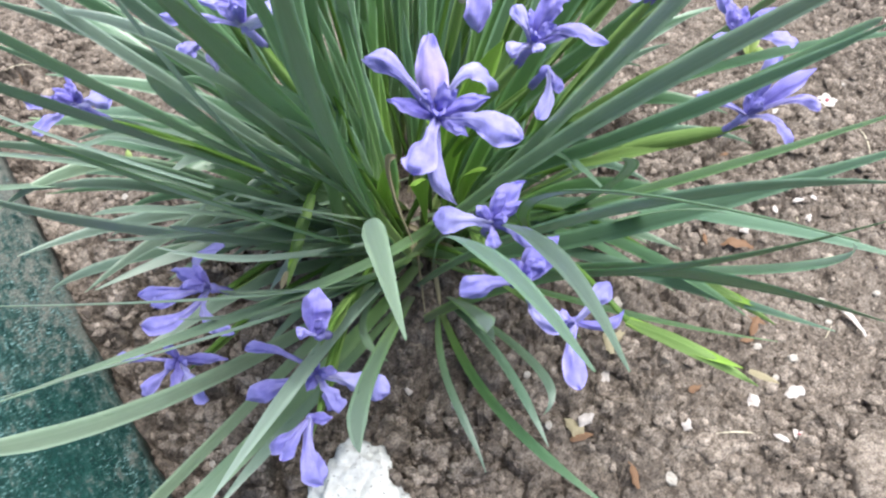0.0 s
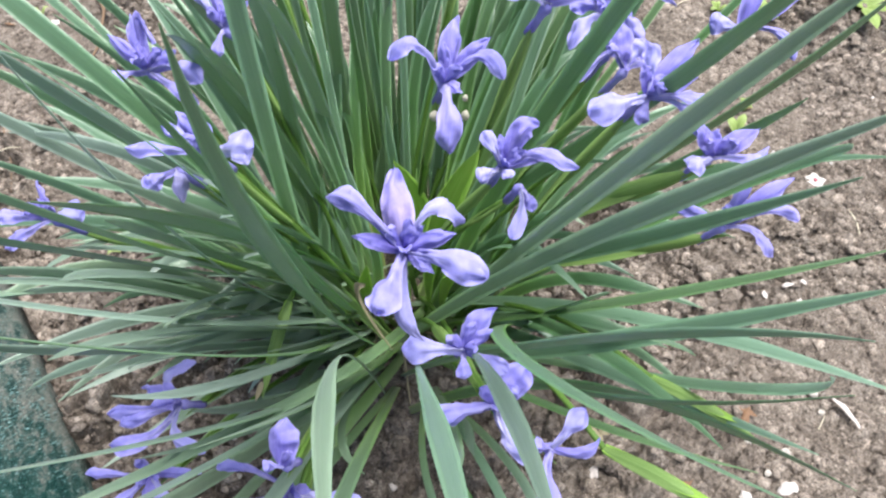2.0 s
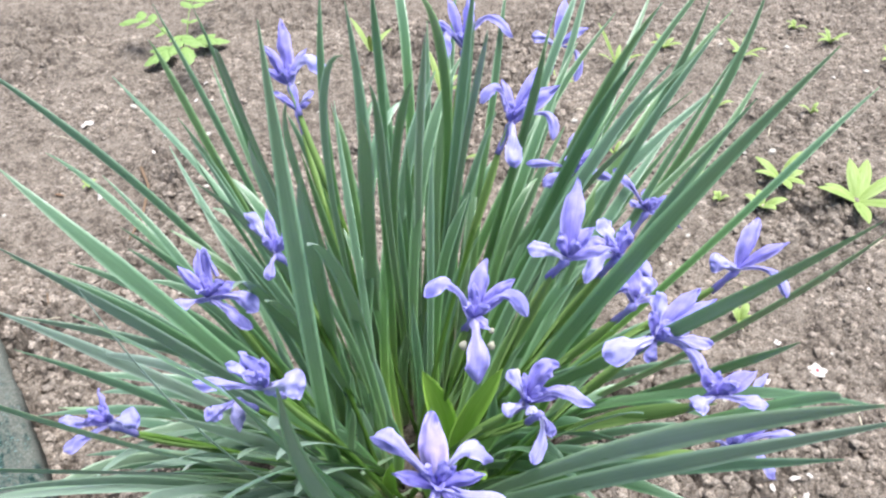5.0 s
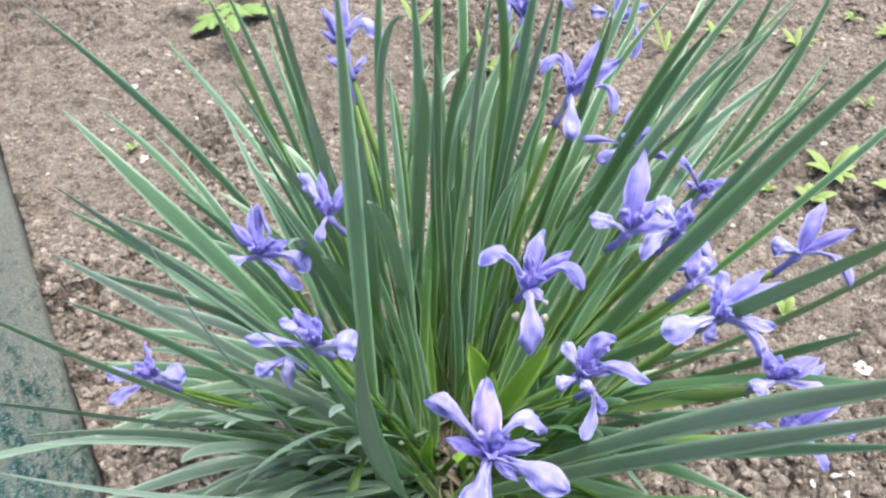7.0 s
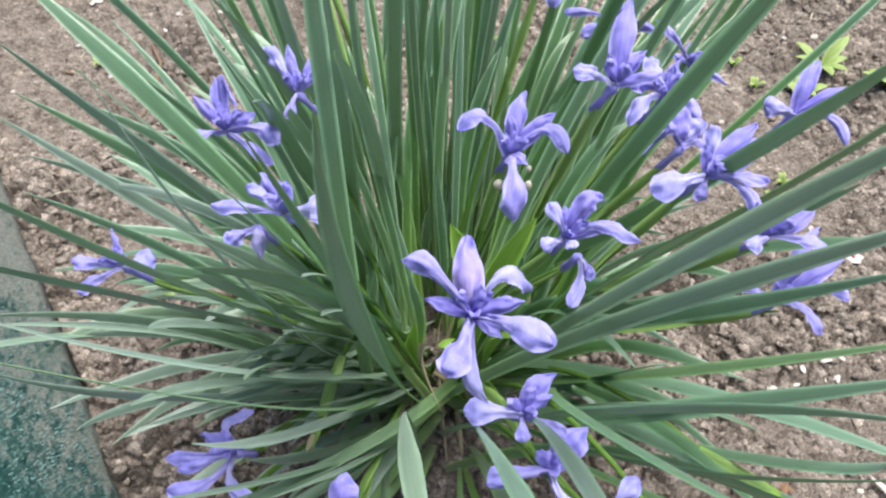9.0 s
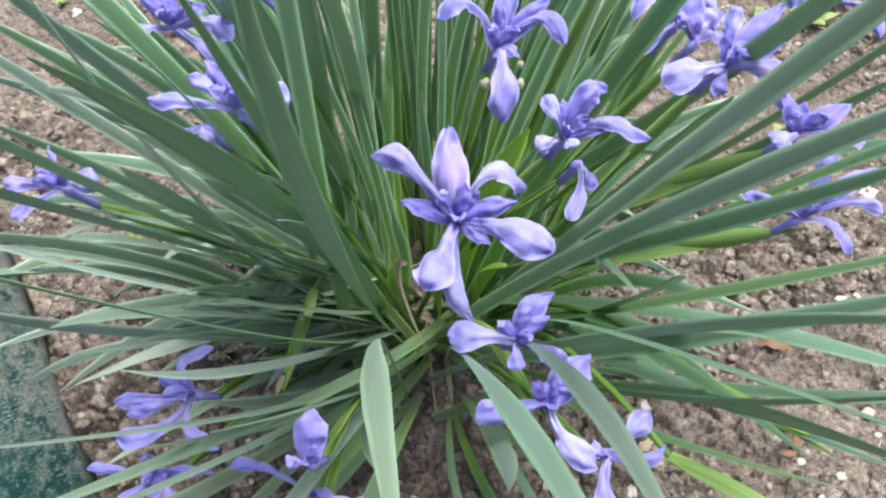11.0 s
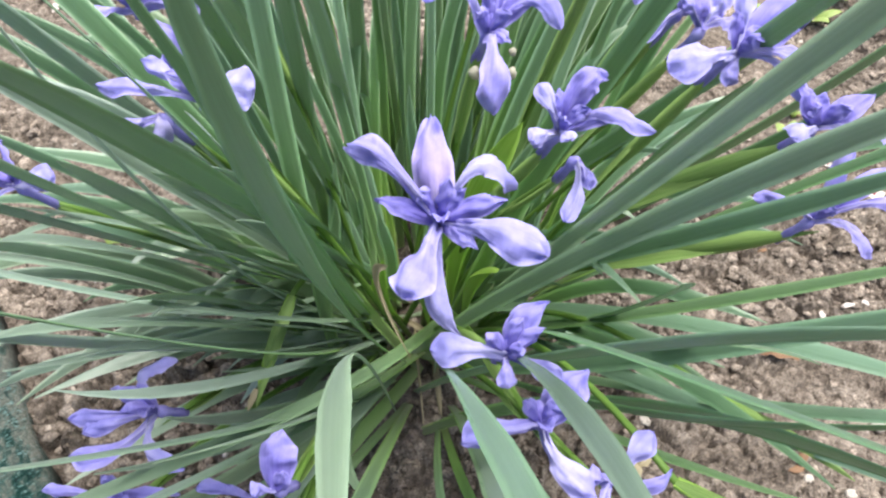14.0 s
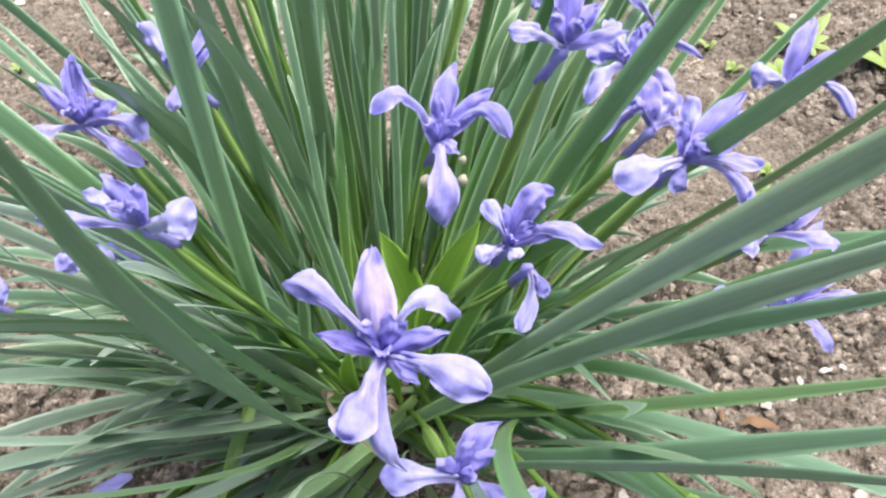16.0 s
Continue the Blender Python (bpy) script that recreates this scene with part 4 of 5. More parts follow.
def bud_stalk(foot, pull, start, tip, width):
    """A stalk that ends in a closed spear of green bracts with a withered tip."""
    off = np.array(CLUMP)
    pts = curve3(foot, pull, start, 14) - off
    v, f, uv = tube(pts, np.linspace(0.0026, 0.0021, 14))
    stalk = mesh_object("flower_stalk", v, f, STEM, iris, uvs=uv)
    a, b = np.array(start, float) - off, np.array(tip, float) - off
    q = np.linspace(0, 1, 12)
    sag = np.array((0, 0, -0.012))
    for k, (reach, mat, name, label) in enumerate(((1.0, SPATHE, "bract", "long pale green bract"), (0.86, BRIGHT, "bract", "bright green bract"), (1.1, DRY, "bud_tip", "withered papery bud tip"))):
        line = np.array([a + (b - a) * (t * reach if k < 2 else reach - 0.2 * (1 - t)) + sag * t * t * (k == 0) for t in q])
        t, side, normal = frames_along(line, np.cross(b - a, (0, 0, 1)))
        line = line + normal * ((0.003, -0.003, 0.0)[k] * np.sin(np.pi * q))[:, None]
        w = np.maximum(width * (1.0, 0.9, 0.45)[k] * np.sin(np.pi * (0.18 + 0.82 * q)) ** 0.8, 0.0006)
        v, f, uv = blade(line, w, side, normal, 0.0012, w * (-0.3, 0.3, 0.0)[k], 5)
        mesh_object(name, v, f, mat, stalk, label, uvs=uv)


bud_stalk((0.03, 0.55, 0.0), (0.08, 0.46, 0.24), (0.178, 0.335, 0.24), (0.238, 0.272, 0.262), 0.0105)
bud_stalk((0.02, 0.54, 0.0), (0.05, 0.40, 0.30), (0.117, 0.25, 0.315), (0.178, 0.19, 0.345), 0.0105)
bud_stalk((-0.06, 0.55, 0.0), (-0.08, 0.50, 0.24), (-0.10, 0.43, 0.25), (-0.125, 0.36, 0.23), 0.011)


def dry_strand(points, width, label):
    pts = np.array(points, float) - np.array(CLUMP)
    fine = curve3(pts[0], 2 * pts[1] - 0.5 * (pts[0] + pts[2]), pts[2], 14)
    t, side, normal = frames_along(fine, (1, 0.3, 0))
    s = np.linspace(0, 1, 14)
    w = np.maximum(width * np.sin(np.pi * (0.12 + 0.86 * s)) ** 0.7, 0.0005)
    v, f, uv = blade(fine, w, side, normal, 0.0007, w * 0.3, 5)
    mesh_object("dry_leaf", v, f, DRY, iris, label, uvs=uv)


dry_strand([(-0.02, 0.33, 0.40), (-0.027, 0.345, 0.36), (-0.02, 0.404, 0.20)], 0.006, "withered cream-coloured leaf strand")
for k in range(46):
    a = rng.uniform(0, 6.283)
    r0, r1 = rng.uniform(0.02, 0.11), rng.uniform(0.05, 0.16)
    c, q = math.cos(a), math.sin(a)
    x0, y0 = CLUMP.x + c * r0, CLUMP.y + q * r0
    x1, y1 = CLUMP.x + c * r1 + rng.uniform(-0.05, 0.05), CLUMP.y + q * r1 + rng.uniform(-0.05, 0.05)
    g0, g1 = float(ground_height(x0, y0)), float(ground_height(x1, y1))
    dry_strand([(x0, y0, g0), ((x0 + x1) / 2, (y0 + y1) / 2, (g0 + g1) / 2 + rng.uniform(0.012, 0.04)), (x1, y1, g1 + 0.004)], rng.uniform(0.003, 0.008), "withered straw-coloured old leaf")


# ---- small cream swellings under three of the flowers ----
def cream_tips(at, spots):
    r = random.Random(int(at[0] * 1000))
    for dx, dy, dz, size in spots:
        v, f = lump(r, size, 0.85, 7, 9)
        v = v / np.linalg.norm(v, axis=1)[:, None] * size * (0.8, 0.8, 1.0) * (1 + 0.12 * np.sin(v[:, :1] / size * 4))
        ob = mesh_object("flower_tip", v, f, CREAM, iris, "small cream swelling under a flower")
        ob.location = Vector(at) + Vector((dx, dy, dz)) - CLUMP


cream_tips((0.040, 0.455, 0.415), ((-0.009, 0.0, 0.0, 0.0042), (0.012, -0.002, 0.0, 0.0038), (0.013, 0.004, 0.010, 0.0027)))
cream_tips((0.079, 0.420, 0.415), ((-0.012, 0.002, 0.004, 0.004), (-0.006, -0.012, -0.003, 0.0038)))

# ---- shorter inner and lower leaves ----
def inner_leaves():
    r = random.Random(77)
    for k in range(135):
        a = r.uniform(0, 2 * math.pi)
        d = Vector((math.cos(a), math.sin(a)))
        rad = 0.03 + 0.10 * r.random() ** 0.6
        bx, by = CLUMP.x + d.x * rad + r.uniform(-0.02, 0.02), CLUMP.y + d.y * rad + r.uniform(-0.02, 0.02)
        back = max(0.0, d.y)
        if (back > 0.35 and k % 2) or d.y < -0.62:
            continue
        reach = r.uniform(0.05, 0.14) * back + r.uniform(0.12, 0.27) * (1 - back)
        high = r.uniform(0.3, 0.5) * back + r.uniform(0.08, 0.26) * (1 - back)
        side = r.uniform(-0.04, 0.04) + back * r.uniform(-0.12, 0.08)
        tx, ty = bx + d.x * reach - d.y * side, by + d.y * reach + d.x * side
        cx, cy = bx + d.x * reach * 0.45, by + d.y * reach * 0.45
        leaf(bx, by, cx, cy, high * r.uniform(0.65, 1.05) + 0.05 * (1 - back), tx, ty, high, r.uniform(0.0095, 0.0135), r.uniform(0, 40))


inner_leaves()


# ---- low arching leaves over the western side ----
def western_leaves():
    r = random.Random(41)
    for k in range(9):
        bx, by = CLUMP.x - r.uniform(0.03, 0.10), CLUMP.y + r.uniform(-0.09, 0.07)
        tx, ty = r.uniform(-0.38, -0.25), by + r.uniform(-0.22, 0.0)
        high = r.uniform(0.18, 0.40)
        part = r.uniform(0.3, 0.5)
        leaf(bx, by, bx + (tx - bx) * part, by + (ty - by) * part, high * 0.6 + r.uniform(0.03, 0.07), tx, ty, high + 0.05, r.uniform(0.0105, 0.014), r.uniform(0, 25))
    for k in range(7):
        bx, by = CLUMP.x - r.uniform(0.03, 0.10), CLUMP.y + r.uniform(-0.04, 0.08)
        tx, ty = r.uniform(-0.43, -0.26), by + r.uniform(-0.06, 0.16)
        high = r.uniform(0.22, 0.42)
        part = r.uniform(0.32, 0.45)
        leaf(bx, by, bx + (tx - bx) * part, by + (ty - by) * part, high * 0.72 + 0.03, tx, ty, high, r.uniform(0.0105, 0.0135), r.uniform(0, 30))


western_leaves()


# ---- more leaves that lean to the north-east ----
def eastern_leaves():
    r = random.Random(63)
    for k in range(13):
        bx, by = CLUMP.x + r.uniform(0.0, 0.10), CLUMP.y + r.uniform(-0.05, 0.08)
        tx, ty = CLUMP.x + r.uniform(0.17, 0.40), CLUMP.y + r.uniform(0.0, 0.30)
        high = r.uniform(0.40, 0.54)
        part = r.uniform(0.3, 0.42)
        leaf(bx, by, bx + (tx - bx) * part, by + (ty - by) * part, high * 0.72, tx, ty, high, r.uniform(0.010, 0.0135), r.uniform(0, 40))


eastern_leaves()


# ---- slender upright leaves at the back of the clump ----
def back_leaves():
    r = random.Random(29)
    for k in range(38):
        bx, by = CLUMP.x + r.uniform(-0.10, 0.12), CLUMP.y + r.uniform(-0.02, 0.15)
        lean = (bx - CLUMP.x) * r.uniform(1.0, 2.6) + r.uniform(-0.05, 0.07)
        tx, ty = bx + lean, by + r.uniform(-0.05, 0.17)
        high = r.uniform(0.34, 0.56)
        part = r.uniform(0.3, 0.5)
        leaf(bx, by, bx + lean * part, by + (ty - by) * part, high * r.uniform(0.55, 0.7), tx, ty, high, r.uniform(0.0075, 0.0108), r.uniform(0, 60))


back_leaves()


# ---- short young leaves crowded in the heart of the clump, added to darken its gaps ----
def heart_leaves():
    r = random.Random(15)
    for k in range(80):
        a, rad = r.uniform(-0.8, 3.9), 0.12 * r.random() ** 0.5
        bx, by = CLUMP.x + math.cos(a) * rad, CLUMP.y + math.sin(a) * rad
        out = r.uniform(0.01, 0.06)
        tx, ty = bx + math.cos(a) * out + r.uniform(-0.03, 0.03), by + math.sin(a) * out + r.uniform(-0.03, 0.03)
        high = r.uniform(0.09, 0.24)
        leaf(bx, by, bx + (tx - bx) * 0.3, by + (ty - by) * 0.3, high * 0.6, tx, ty, high, r.uniform(0.009, 0.013), r.uniform(0, 60))


heart_leaves()


# ---- low leaves that fan out from the foot towards the south and west ----
def skirt_leaves():
    r = random.Random(57)
    for k in range(28):
        a = math.radians(r.uniform(312, 345) if k % 4 == 0 else r.uniform(178, 242))
        d = Vector((math.cos(a), math.sin(a)))
        bx, by = CLUMP.x + d.x * r.uniform(0.03, 0.09), CLUMP.y - 0.02 + d.y * r.uniform(0.03, 0.10)
        reach, high = r.uniform(0.12, 0.30), r.uniform(0.13, 0.26)
        swing = r.uniform(-0.03, 0.03)
        tx, ty = bx + d.x * reach - d.y * swing, by + d.y * reach + d.x * swing
        leaf(bx, by, bx + d.x * reach * 0.38, by + d.y * reach * 0.38, high * r.uniform(0.85, 1.2), tx, ty, high * r.uniform(0.7, 1.1), r.uniform(0.010, 0.0135), r.uniform(0, 20))


skirt_leaves()

# ---- the painted slab, the stone ----
def slab():
    """A worn painted slab lying in the soil; its rim runs along x = 0 of its own frame."""
    bm = bmesh.new()
    r = random.Random(3)
    ys = np.linspace(-0.9, 1.5, 97)
    xs = (0.0, -0.004, -0.012, -0.05, -0.15, -0.35, -0.8)
    rows = []
    for y in ys:
        jag = 0.004 * (noise.noise(Vector((y * 14, 0, 3))) + 0.5 * noise.noise(Vector((y * 45, 0, 8))))
        line = []
        for x, z in zip((0.002, *xs), (-0.05, -0.003, 0.0, 0.0035, 0.005, 0.006, 0.006, 0.006)):
            amp = 0.002 * noise.noise(Vector((x * 9, y * 9, 1)))
            line.append(bm.verts.new((x + jag if x > -0.1 else x, y, z + amp)))
        rows.append(line)
    for a, b in zip(rows, rows[1:]):
        for i in range(len(a) - 1):
            f = bm.faces.new((a[i], b[i], b[i + 1], a[i + 1]))
            f.smooth = True
    under = [bm.verts.new((-0.8, y, -0.05)) for y in ys]
    for k in range(len(ys) - 1):
        bm.faces.new((rows[k][-1], rows[k + 1][-1], under[k + 1], under[k]))
        bm.faces.new((under[k], under[k + 1], rows[k + 1][0], rows[k][0]))
    for k in (0, -1):
        bm.faces.new((*rows[k], under[k]))
    bmesh.ops.recalc_face_normals(bm, faces=bm.faces)
    me = bpy.data.meshes.new("painted_slab")
    bm.to_mesh(me)
    bm.free()
    me.materials.append(PAINT)
    ob = new("painted_slab", me)
    ob.matrix_world = pose(-0.446, 0.554, 0.012, 0, 0, math.degrees(math.atan2(0.505, 0.863)))
    tagged(ob, "worn green and turquoise painted slab lying in the soil", "slab")


slab()


def stone(name, x, y, size, material, label, category, seed, flat=0.5, detail=14, sink=0.3):
    r = random.Random(seed)
    rings, sides = detail, detail + 6
    v, f = lump(r, 1.0, 1.0, rings, sides)
    out = []
    for p in v:
        d = Vector(p).normalized()
        k = 1 + 0.28 * noise.noise(d * 1.7 + Vector((seed, 0, 0))) + 0.16 * noise.noise(d * 4.5 + Vector((0, seed, 0))) + 0.10 * noise.noise(d * 9) + 0.07 * noise.noise(d * 23) + 0.03 * noise.noise(d * 51)
        top = min(d.z, 0.6)
        out.append((d.x * size[0] * k, d.y * size[1] * k, top * size[2] * k))
    ob = mesh_object(name, out, f, material, smooth=detail > 8)
    ob.location = (x, y, float(ground_height(x, y)) + size[2] * (1 - 2 * sink))
    ob.rotation_euler = (0, 0, r.uniform(0, 6.3))
    return tagged(ob, label, category)


white = stone("white_stone", -0.094, 0.243, (0.045, 0.058, 0.03), WHITEWASH, "rough whitewashed stone with dark pits, bedded in soil", "stone", 8, detail=48)


# ---- weeds and litter ----
def flat_leaf(name, base, tip, width, material, parent, lift=0.01, label=""):
    p0, p1 = np.array(base, float), np.array(tip, float)
    mid = (p0 + p1) / 2 + np.array((0, 0, lift * 2))
    pts = curve3(p0, mid, p1, 9)
    s = np.linspace(0, 1, 9)
    t, side, normal = frames_along(pts, np.cross(p1 - p0, (0, 0, 1)))
    w = np.maximum(width * np.sin(np.pi * (0.1 + 0.9 * s)) ** 0.8, 0.0005)
    v, f, uv = blade(pts, w, side, normal, 0.0006, w * -0.18, 5)
    return mesh_object(name, v, f, material, parent, label, uvs=uv)


def seedling(x, y, count, length, width, seed, label="small bright green weed seedling in the soil", up=0.6):
    r = random.Random(seed)
    z = float(ground_height(x, y))
    plant = tagged(new("weed_seedling"), label, "weed", "weed seedlings")
    plant.location = (x, y, z)
    turn = r.uniform(0, 6.3)
    for k in range(count):
        a = turn + k * 2.4 + r.uniform(-0.3, 0.3)
        ln = length * r.uniform(0.65, 1.1)
        e = r.uniform(0.25, up)
        tip = (math.cos(a) * ln, math.sin(a) * ln, ln * e + 0.004)
        flat_leaf("leaf", (0, 0, 0.0), tip, width * r.uniform(0.8, 1.15), WEED, plant, 0.008)
    return plant


def compound_weed(x, y, seed):
    """A seedling with feathered leaves: toothed leaflets in pairs along each stem."""
    r = random.Random(seed)
    plant = tagged(new("weed_seedling"), "green weed with deeply toothed feathered leaves", "weed", "weed seedlings")
    plant.location = (x, y, float(ground_height(x, y)))
    for a, ln in ((1.35, 0.12), (-1.25, 0.13), (2.75, 0.11), (0.2, 0.05), (-2.4, 0.05)):
        q = np.linspace(0, 1, 9)
        d = np.array((math.cos(a), math.sin(a), 0.0))
        pts = d[None, :] * (ln * q)[:, None] + np.array((0, 0, 1.0))[None, :] * (ln * 0.75 * np.sin(q * 2.0))[:, None]
        v, f, uv = tube(pts, np.linspace(0.0016, 0.0008, 9), 5)
        stem = mesh_object("leaf_stem", v, f, FEATHER, plant, uvs=uv)
        for k, size in ((3, 0.026), (5, 0.038), (7, 0.044)):
            for turn in (1.0, -1.0):
                b = a + turn * r.uniform(0.75, 1.05)
                at = pts[k]
                leaflet(at, at + np.array((math.cos(b), math.sin(b), r.uniform(-0.2, 0.1))) * size, size * 0.62, stem)
        leaflet(pts[8], pts[8] + np.array((math.cos(a), math.sin(a), -0.25)) * 0.055, 0.036, stem)


def leaflet(base, tip, width, parent):
    """One toothed leaflet, its rim cut into three lobes a side."""
    pts = curve3(base, (base + tip) / 2 + np.array((0, 0, 0.004)), tip, 13)
    s = np.linspace(0, 1, 13)
    t, side, normal = frames_along(pts, np.cross(tip - base, (0, 0, 1)))
    teeth = 0.72 + 0.28 * np.abs(np.cos(s * math.pi * 3.5))
    w = np.maximum(width * np.sin(np.pi * (0.08 + 0.92 * s)) ** 0.75 * teeth, 0.0005)
    v, f, uv = blade(pts, w, side, normal, 0.0006, w * -0.15, 5)
    mesh_object("leaflet", v, f, FEATHER, parent, uvs=uv)


compound_weed(-0.53, 1.77, 5)
seedling(0.735, 1.085, 7, 0.086, 0.027, 1, "bright green broad-leaved weed seedling in the soil", 0.55)
seedling(0.635, 1.165, 6, 0.058, 0.019, 2, up=0.6)
seedling(0.583, 1.105, 5, 0.036, 0.017, 3)
seedling(0.52, 1.14, 4, 0.02, 0.009, 4)
seedling(0.50, 1.20, 3, 0.022, 0.009, 5)
seedling(0.71, 1.60, 5, 0.05, 0.012, 6)
seedling(0.56, 1.68, 5, 0.045, 0.012, 7)
seedling(0.93, 1.66, 5, 0.045, 0.012, 8)
seedling(0.87, 1.72, 4, 0.03, 0.01, 9)
seedling(1.02, 1.55, 5, 0.045, 0.012, 10)
seedling(0.99, 1.40, 4, 0.035, 0.012, 11)
seedling(0.98, 1.27, 4, 0.04, 0.014, 12)
seedling(0.30, 1.55, 4, 0.04, 0.01, 13)
seedling(0.24, 1.36, 4, 0.035, 0.01, 14)
seedling(0.05, 1.5, 4, 0.06, 0.012, 15, up=1.4)
seedling(-0.10, 1.72, 3, 0.08, 0.014, 16, up=1.6)
seedling(0.08, 1.26, 4, 0.035, 0.012, 17)
seedling(0.44, 1.62, 4, 0.06, 0.011, 18, up=1.3)
seedling(-0.63, 1.30, 4, 0.022, 0.008, 19)
seedling(-0.39, 0.73, 4, 0.02, 0.008, 20)
seedling(0.49, 0.90, 4, 0.016, 0.008, 21)
seedling(0.46, 0.845, 4, 0.026, 0.012, 22, "yellowish small weed seedling in the soil")
seedling(0.60, 1.42, 3, 0.03, 0.009, 23)
seedling(0.76, 1.35, 3, 0.03, 0.009, 24)
seedling(0.36, 1.27, 3, 0.03, 0.009, 25)


def blossom(x, y, size, seed, petals=5):
    """A fallen pale fruit-tree blossom."""
    r = random.Random(seed)
    z = float(ground_height(x, y)) + 0.004
    ob = tagged(new("fallen_blossom"), "fallen white blossom with a pink heart on soil", "blossom", "fallen blossoms")
    ob.location = (x, y, z)
    for k in range(petals):
        a = k * 6.283 / petals + r.uniform(-0.2, 0.2)
        flat_leaf("petal", (0, 0, 0.001), (math.cos(a) * size, math.sin(a) * size, 0.004), size * 0.95, PETALWHITE, ob, 0.001)
    v, f = lump(r, size * 0.22, 0.7, 4, 6)
    heart = mesh_object("heart", v, f, PINKHEART, ob, "dark pink heart")
    heart.location = (0, 0, 0.004)


blossom(0.534, 0.742, 0.0135, 1)
blossom(0.343, 0.285, 0.007, 2, 3)
blossom(0.50, 0.80, 0.006, 3, 4)


def k_of(seed):
    return (seed * 37 % 101) * 0.31


def soil_plate(x, y, wide, deep, high, turn, seed):
    """A flat broken plate of dried soil with a steep edge."""
    r = random.Random(seed)
    n = 18
    rim = []
    for k in range(n):
        a = 2 * math.pi * k / n
        c, q = math.cos(a), math.sin(a)
        m = 1 / max(abs(c), abs(q)) ** 0.7
        rim.append((c * m * r.uniform(0.88, 1.08), q * m * r.uniform(0.88, 1.08)))
    verts, faces = [], []
    for f, z in ((1.06, -0.02), (1.03, high * 0.6), (0.97, high), (0.6, high * 1.05), (0.25, high * 1.08)):
        for c, q in rim:
            verts.append((c * wide * f, q * deep * f, z + r.uniform(-0.0013, 0.0013)))
    verts.append((0, 0, high))
    for i in range(4):
        for k in range(n):
            m = (k + 1) % n
            faces.append((i * n + k, i * n + m, (i + 1) * n + m, (i + 1) * n + k))
    faces += [(4 * n + k, 4 * n + (k + 1) % n, 5 * n) for k in range(n)]
    ob = mesh_object("soil_plate", verts, faces, SOIL)
    ob.location = (x, y, float(ground_height(x, y)))
    ob.rotation_euler = (0, 0, turn)
    tagged(ob, "flat pale plate of dried cracked soil", "soil plate", "soil plates")


soil_plate(0.425, 0.225, 0.045, 0.06, 0.012, 0.15, 1)
soil_plate(0.262, 0.285, 0.022, 0.017, 0.006, 0.4, 2)
soil_plate(0.53, 0.27, 0.05, 0.04, 0.010, 0.5, 3)


def scrap(x, y, length, width, material, label, category, seed, turn=None):
    r = random.Random(seed)
    z = float(ground_height(x, y)) + 0.003
    a = r.uniform(0, 6.3) if turn is None else turn
    d = np.array((math.cos(a), math.sin(a), r.uniform(-0.05, 0.1))) * length * 0.5
    ob = flat_leaf(category.replace(" ", "_"), -d, d, width, material, None, length * 0.12)
    for vert in ob.data.vertices:
        q = vert.co / length * 3.2 + Vector((seed, k_of(seed), 0))
        vert.co += noise.noise_vector(q) * width * 0.28 + noise.noise_vector(q * 3.1) * width * 0.14
    ob.location = (x, y, z)
    return tagged(ob, label, category)


def litter():
    r = random.Random(21)
    for k in range(170):
        x, y = r.uniform(-0.8, 1.0), 0.2 + 1.5 * r.random() ** 1.2
        if (x + 0.446) * 0.863 + (y - 0.554) * 0.505 < 0.04 or math.hypot(x + 0.03, y - 0.6) < 0.16:
            continue
        kind = r.random()
        if kind < 0.14:
            scrap(x, y, r.uniform(0.006, 0.013), r.uniform(0.004, 0.008), PETALWHITE, "fallen whitish petal on dry soil", "fallen petal", k)
        elif kind < 0.2:
            scrap(x, y, r.uniform(0.012, 0.024), r.uniform(0.004, 0.007), HUSK, "curled orange-brown bud husk on soil", "husk", k)
        elif kind < 0.4:
            scrap(x, y, r.uniform(0.02, 0.05), r.uniform(0.0012, 0.002), STRAW, "thin dry straw lying on soil", "straw", k)
        else:
            g = r.uniform(0.5, 1.25)
            stone("pebble", x, y, (0.006 * g, 0.005 * g, 0.004 * g), PEBBLE, "small pale pebble on soil", "pebble", k, detail=6, sink=0.2)


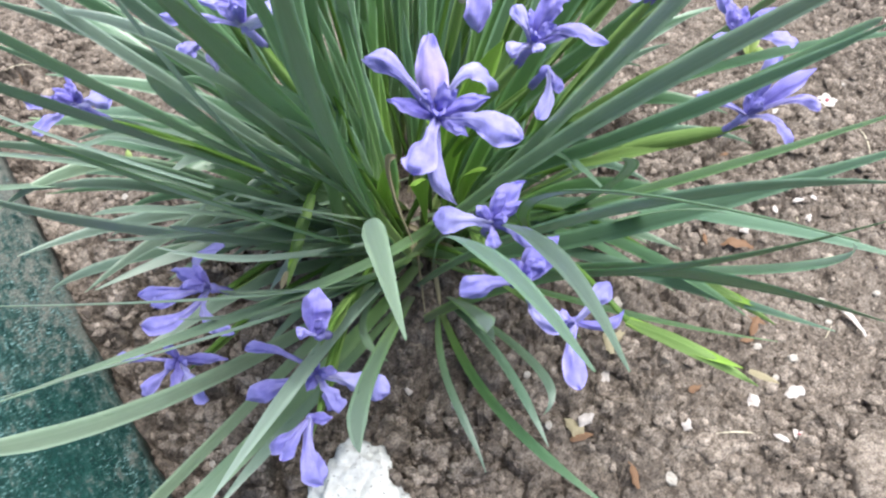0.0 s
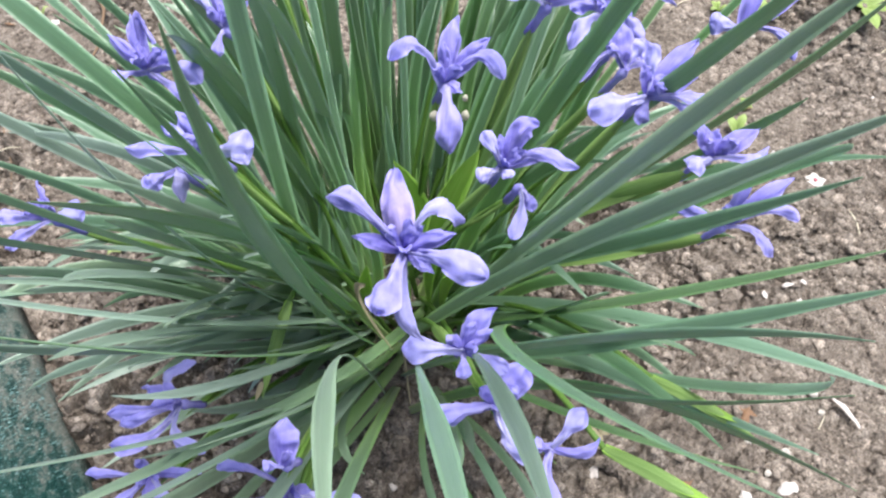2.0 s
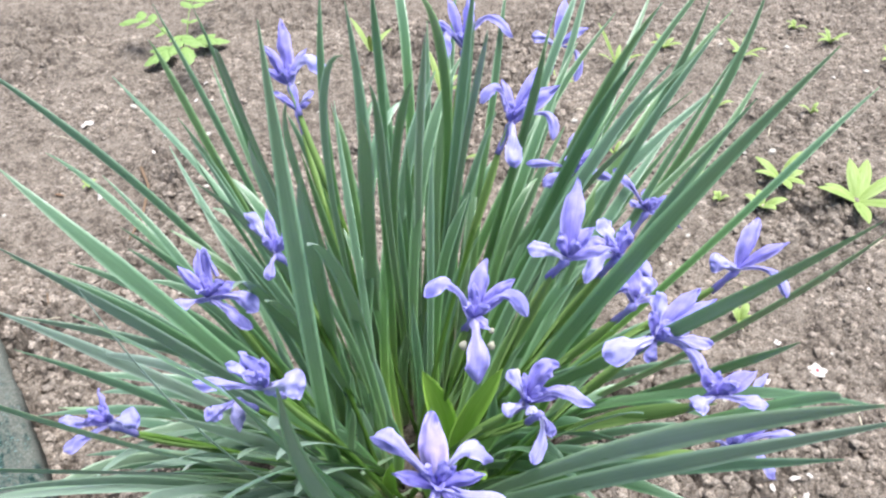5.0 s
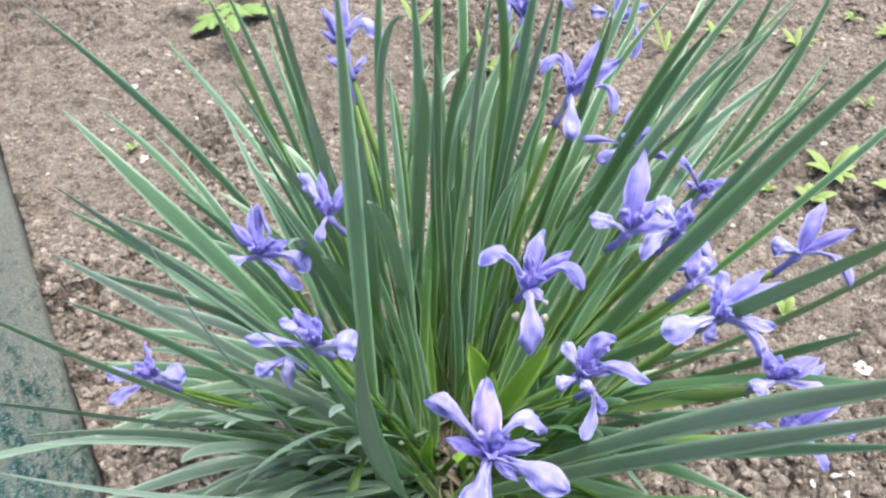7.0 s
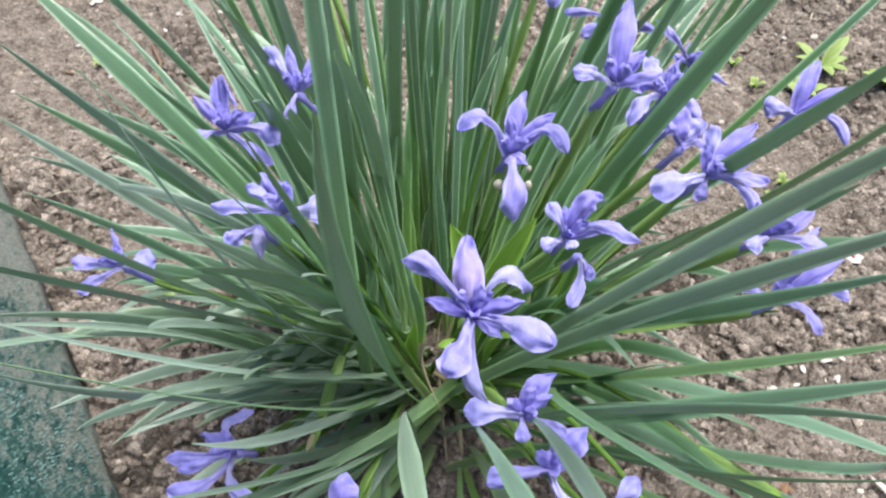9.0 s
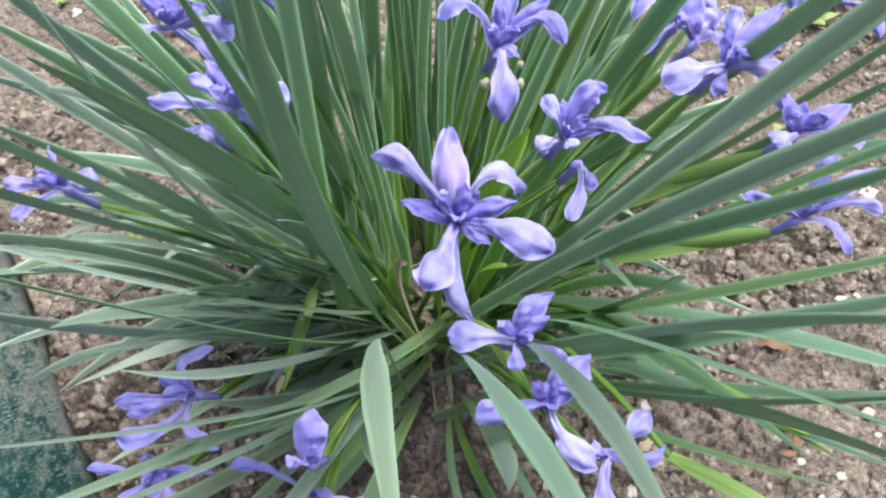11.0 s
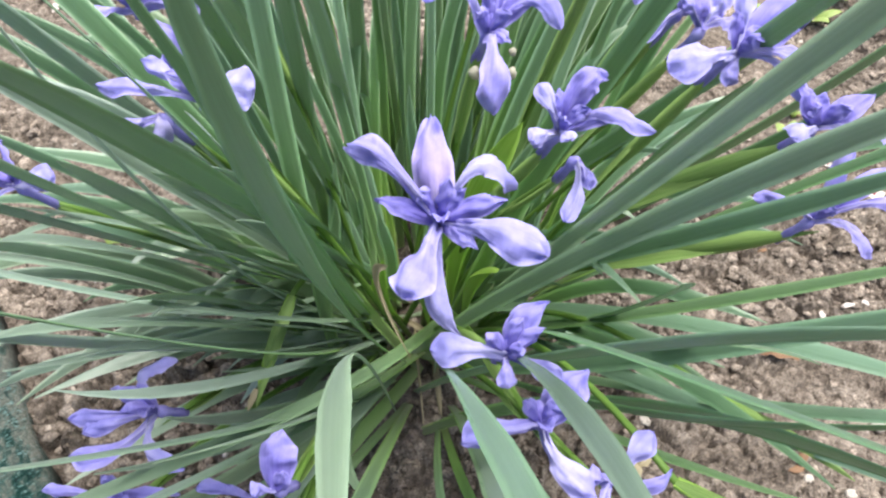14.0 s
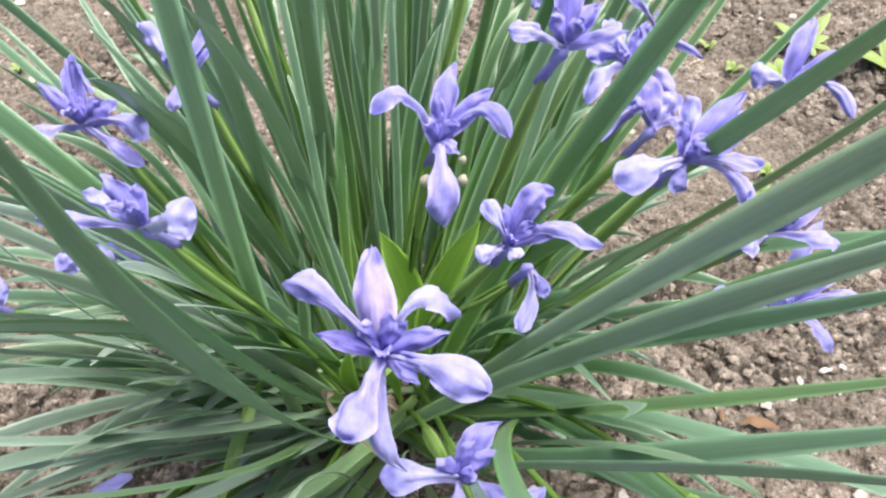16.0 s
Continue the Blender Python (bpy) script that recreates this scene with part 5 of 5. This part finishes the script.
litter()
for x, y, ln, wd, mat, label, cat, turn in (
    (0.309, 0.326, 0.018, 0.012, PETALWHITE, "fallen oval white petal on soil", "fallen petal", 1.5),
    (0.355, 0.331, 0.021, 0.012, PETALWHITE, "shrivelled cream petal on soil", "fallen petal", 0.2),
    (0.321, 0.280, 0.017, 0.006, PETALWHITE, "crumpled pinkish petal on soil", "fallen petal", 2.6),
    (0.334, 0.409, 0.024, 0.009, HUSK, "curled orange-brown bud husk on soil", "husk", 1.1),
    (0.338, 0.416, 0.020, 0.006, HUSK, "curled orange-brown bud husk on soil", "husk", 2.5),
    (0.255, 0.345, 0.016, 0.009, HUSK, "curled orange-brown bud husk on soil", "husk", 0.4),
    (0.445, 0.41, 0.044, 0.006, PETALWHITE, "white sliver of wood on soil", "wood sliver", 2.0),
    (0.365, 0.541, 0.014, 0.010, PETALWHITE, "fallen white petal on soil", "fallen petal", 0.3),
    (0.404, 0.561, 0.012, 0.006, PETALWHITE, "fallen white petal on soil", "fallen petal", 1.6),
    (0.434, 0.570, 0.014, 0.006, PETALWHITE, "fallen white petal on soil", "fallen petal", 0.1),
    (0.445, 0.552, 0.011, 0.007, PETALWHITE, "fallen white petal on soil", "fallen petal", 1.0),
    (0.345, 0.517, 0.040, 0.012, HUSK, "curled brown leaf scrap on soil", "leaf scrap", 3.0),
    (0.184, 0.408, 0.030, 0.011, DRY, "shrivelled cream husk on soil", "husk", 0.6),
    (0.172, 0.398, 0.026, 0.010, DRY, "shrivelled cream husk on soil", "husk", 1.8),
    (0.165, 0.368, 0.022, 0.012, PETALWHITE, "shrivelled pale husk on soil", "husk", 0.9),
    (0.122, 0.312, 0.024, 0.014, DRY, "shrivelled cream husk on soil", "husk", 2.2),
    (0.135, 0.318, 0.022, 0.013, PETALWHITE, "shrivelled pale husk on soil", "husk", 0.5),
    (0.128, 0.302, 0.026, 0.008, HUSK, "curled orange-brown bud husk on soil", "husk", 0.1),
    (0.172, 0.259, 0.028, 0.007, HUSK, "curled orange-brown bud husk on soil", "husk", 1.7),
    (0.235, 0.305, 0.016, 0.011, PETALWHITE, "shrivelled pale husk on soil", "husk", 1.2),
    (-0.69, 1.51, 0.03, 0.022, PETALWHITE, "fallen whitish petal on soil", "fallen petal", 0.2),
    (-0.60, 1.27, 0.022, 0.016, PETALWHITE, "fallen whitish petal on soil", "fallen petal", 1.0),
):
    scrap(x, y, ln, wd, mat, label, cat, int(x * 1000), turn)


def twig(points, radius, label):
    pts = np.array([(x, y, float(ground_height(x, y)) + h) for x, y, h in points])
    fine = np.concatenate([np.linspace(a, b, 6)[:-1] for a, b in zip(pts, pts[1:])] + [pts[-1:]])
    v, f, uv = tube(fine, np.linspace(radius, radius * 0.5, len(fine)), 6)
    tagged(mesh_object("twig", v, f, TWIG, uvs=uv), label, "twig")


twig([(-0.54, 1.34, 0.004), (-0.50, 1.25, 0.014), (-0.50, 1.18, 0.006), (-0.51, 1.12, 0.002)], 0.003, "bent brown twig lying on soil")
twig([(-0.60, 0.98, 0.004), (-0.57, 0.90, 0.006), (-0.56, 0.85, 0.003)], 0.0012, "thin pale rootlet lying on soil")
twig([(-0.16, 0.44, 0.01), (-0.14, 0.40, 0.012), (-0.17, 0.36, 0.006)], 0.001, "thin dry rootlet beside the iris clump")
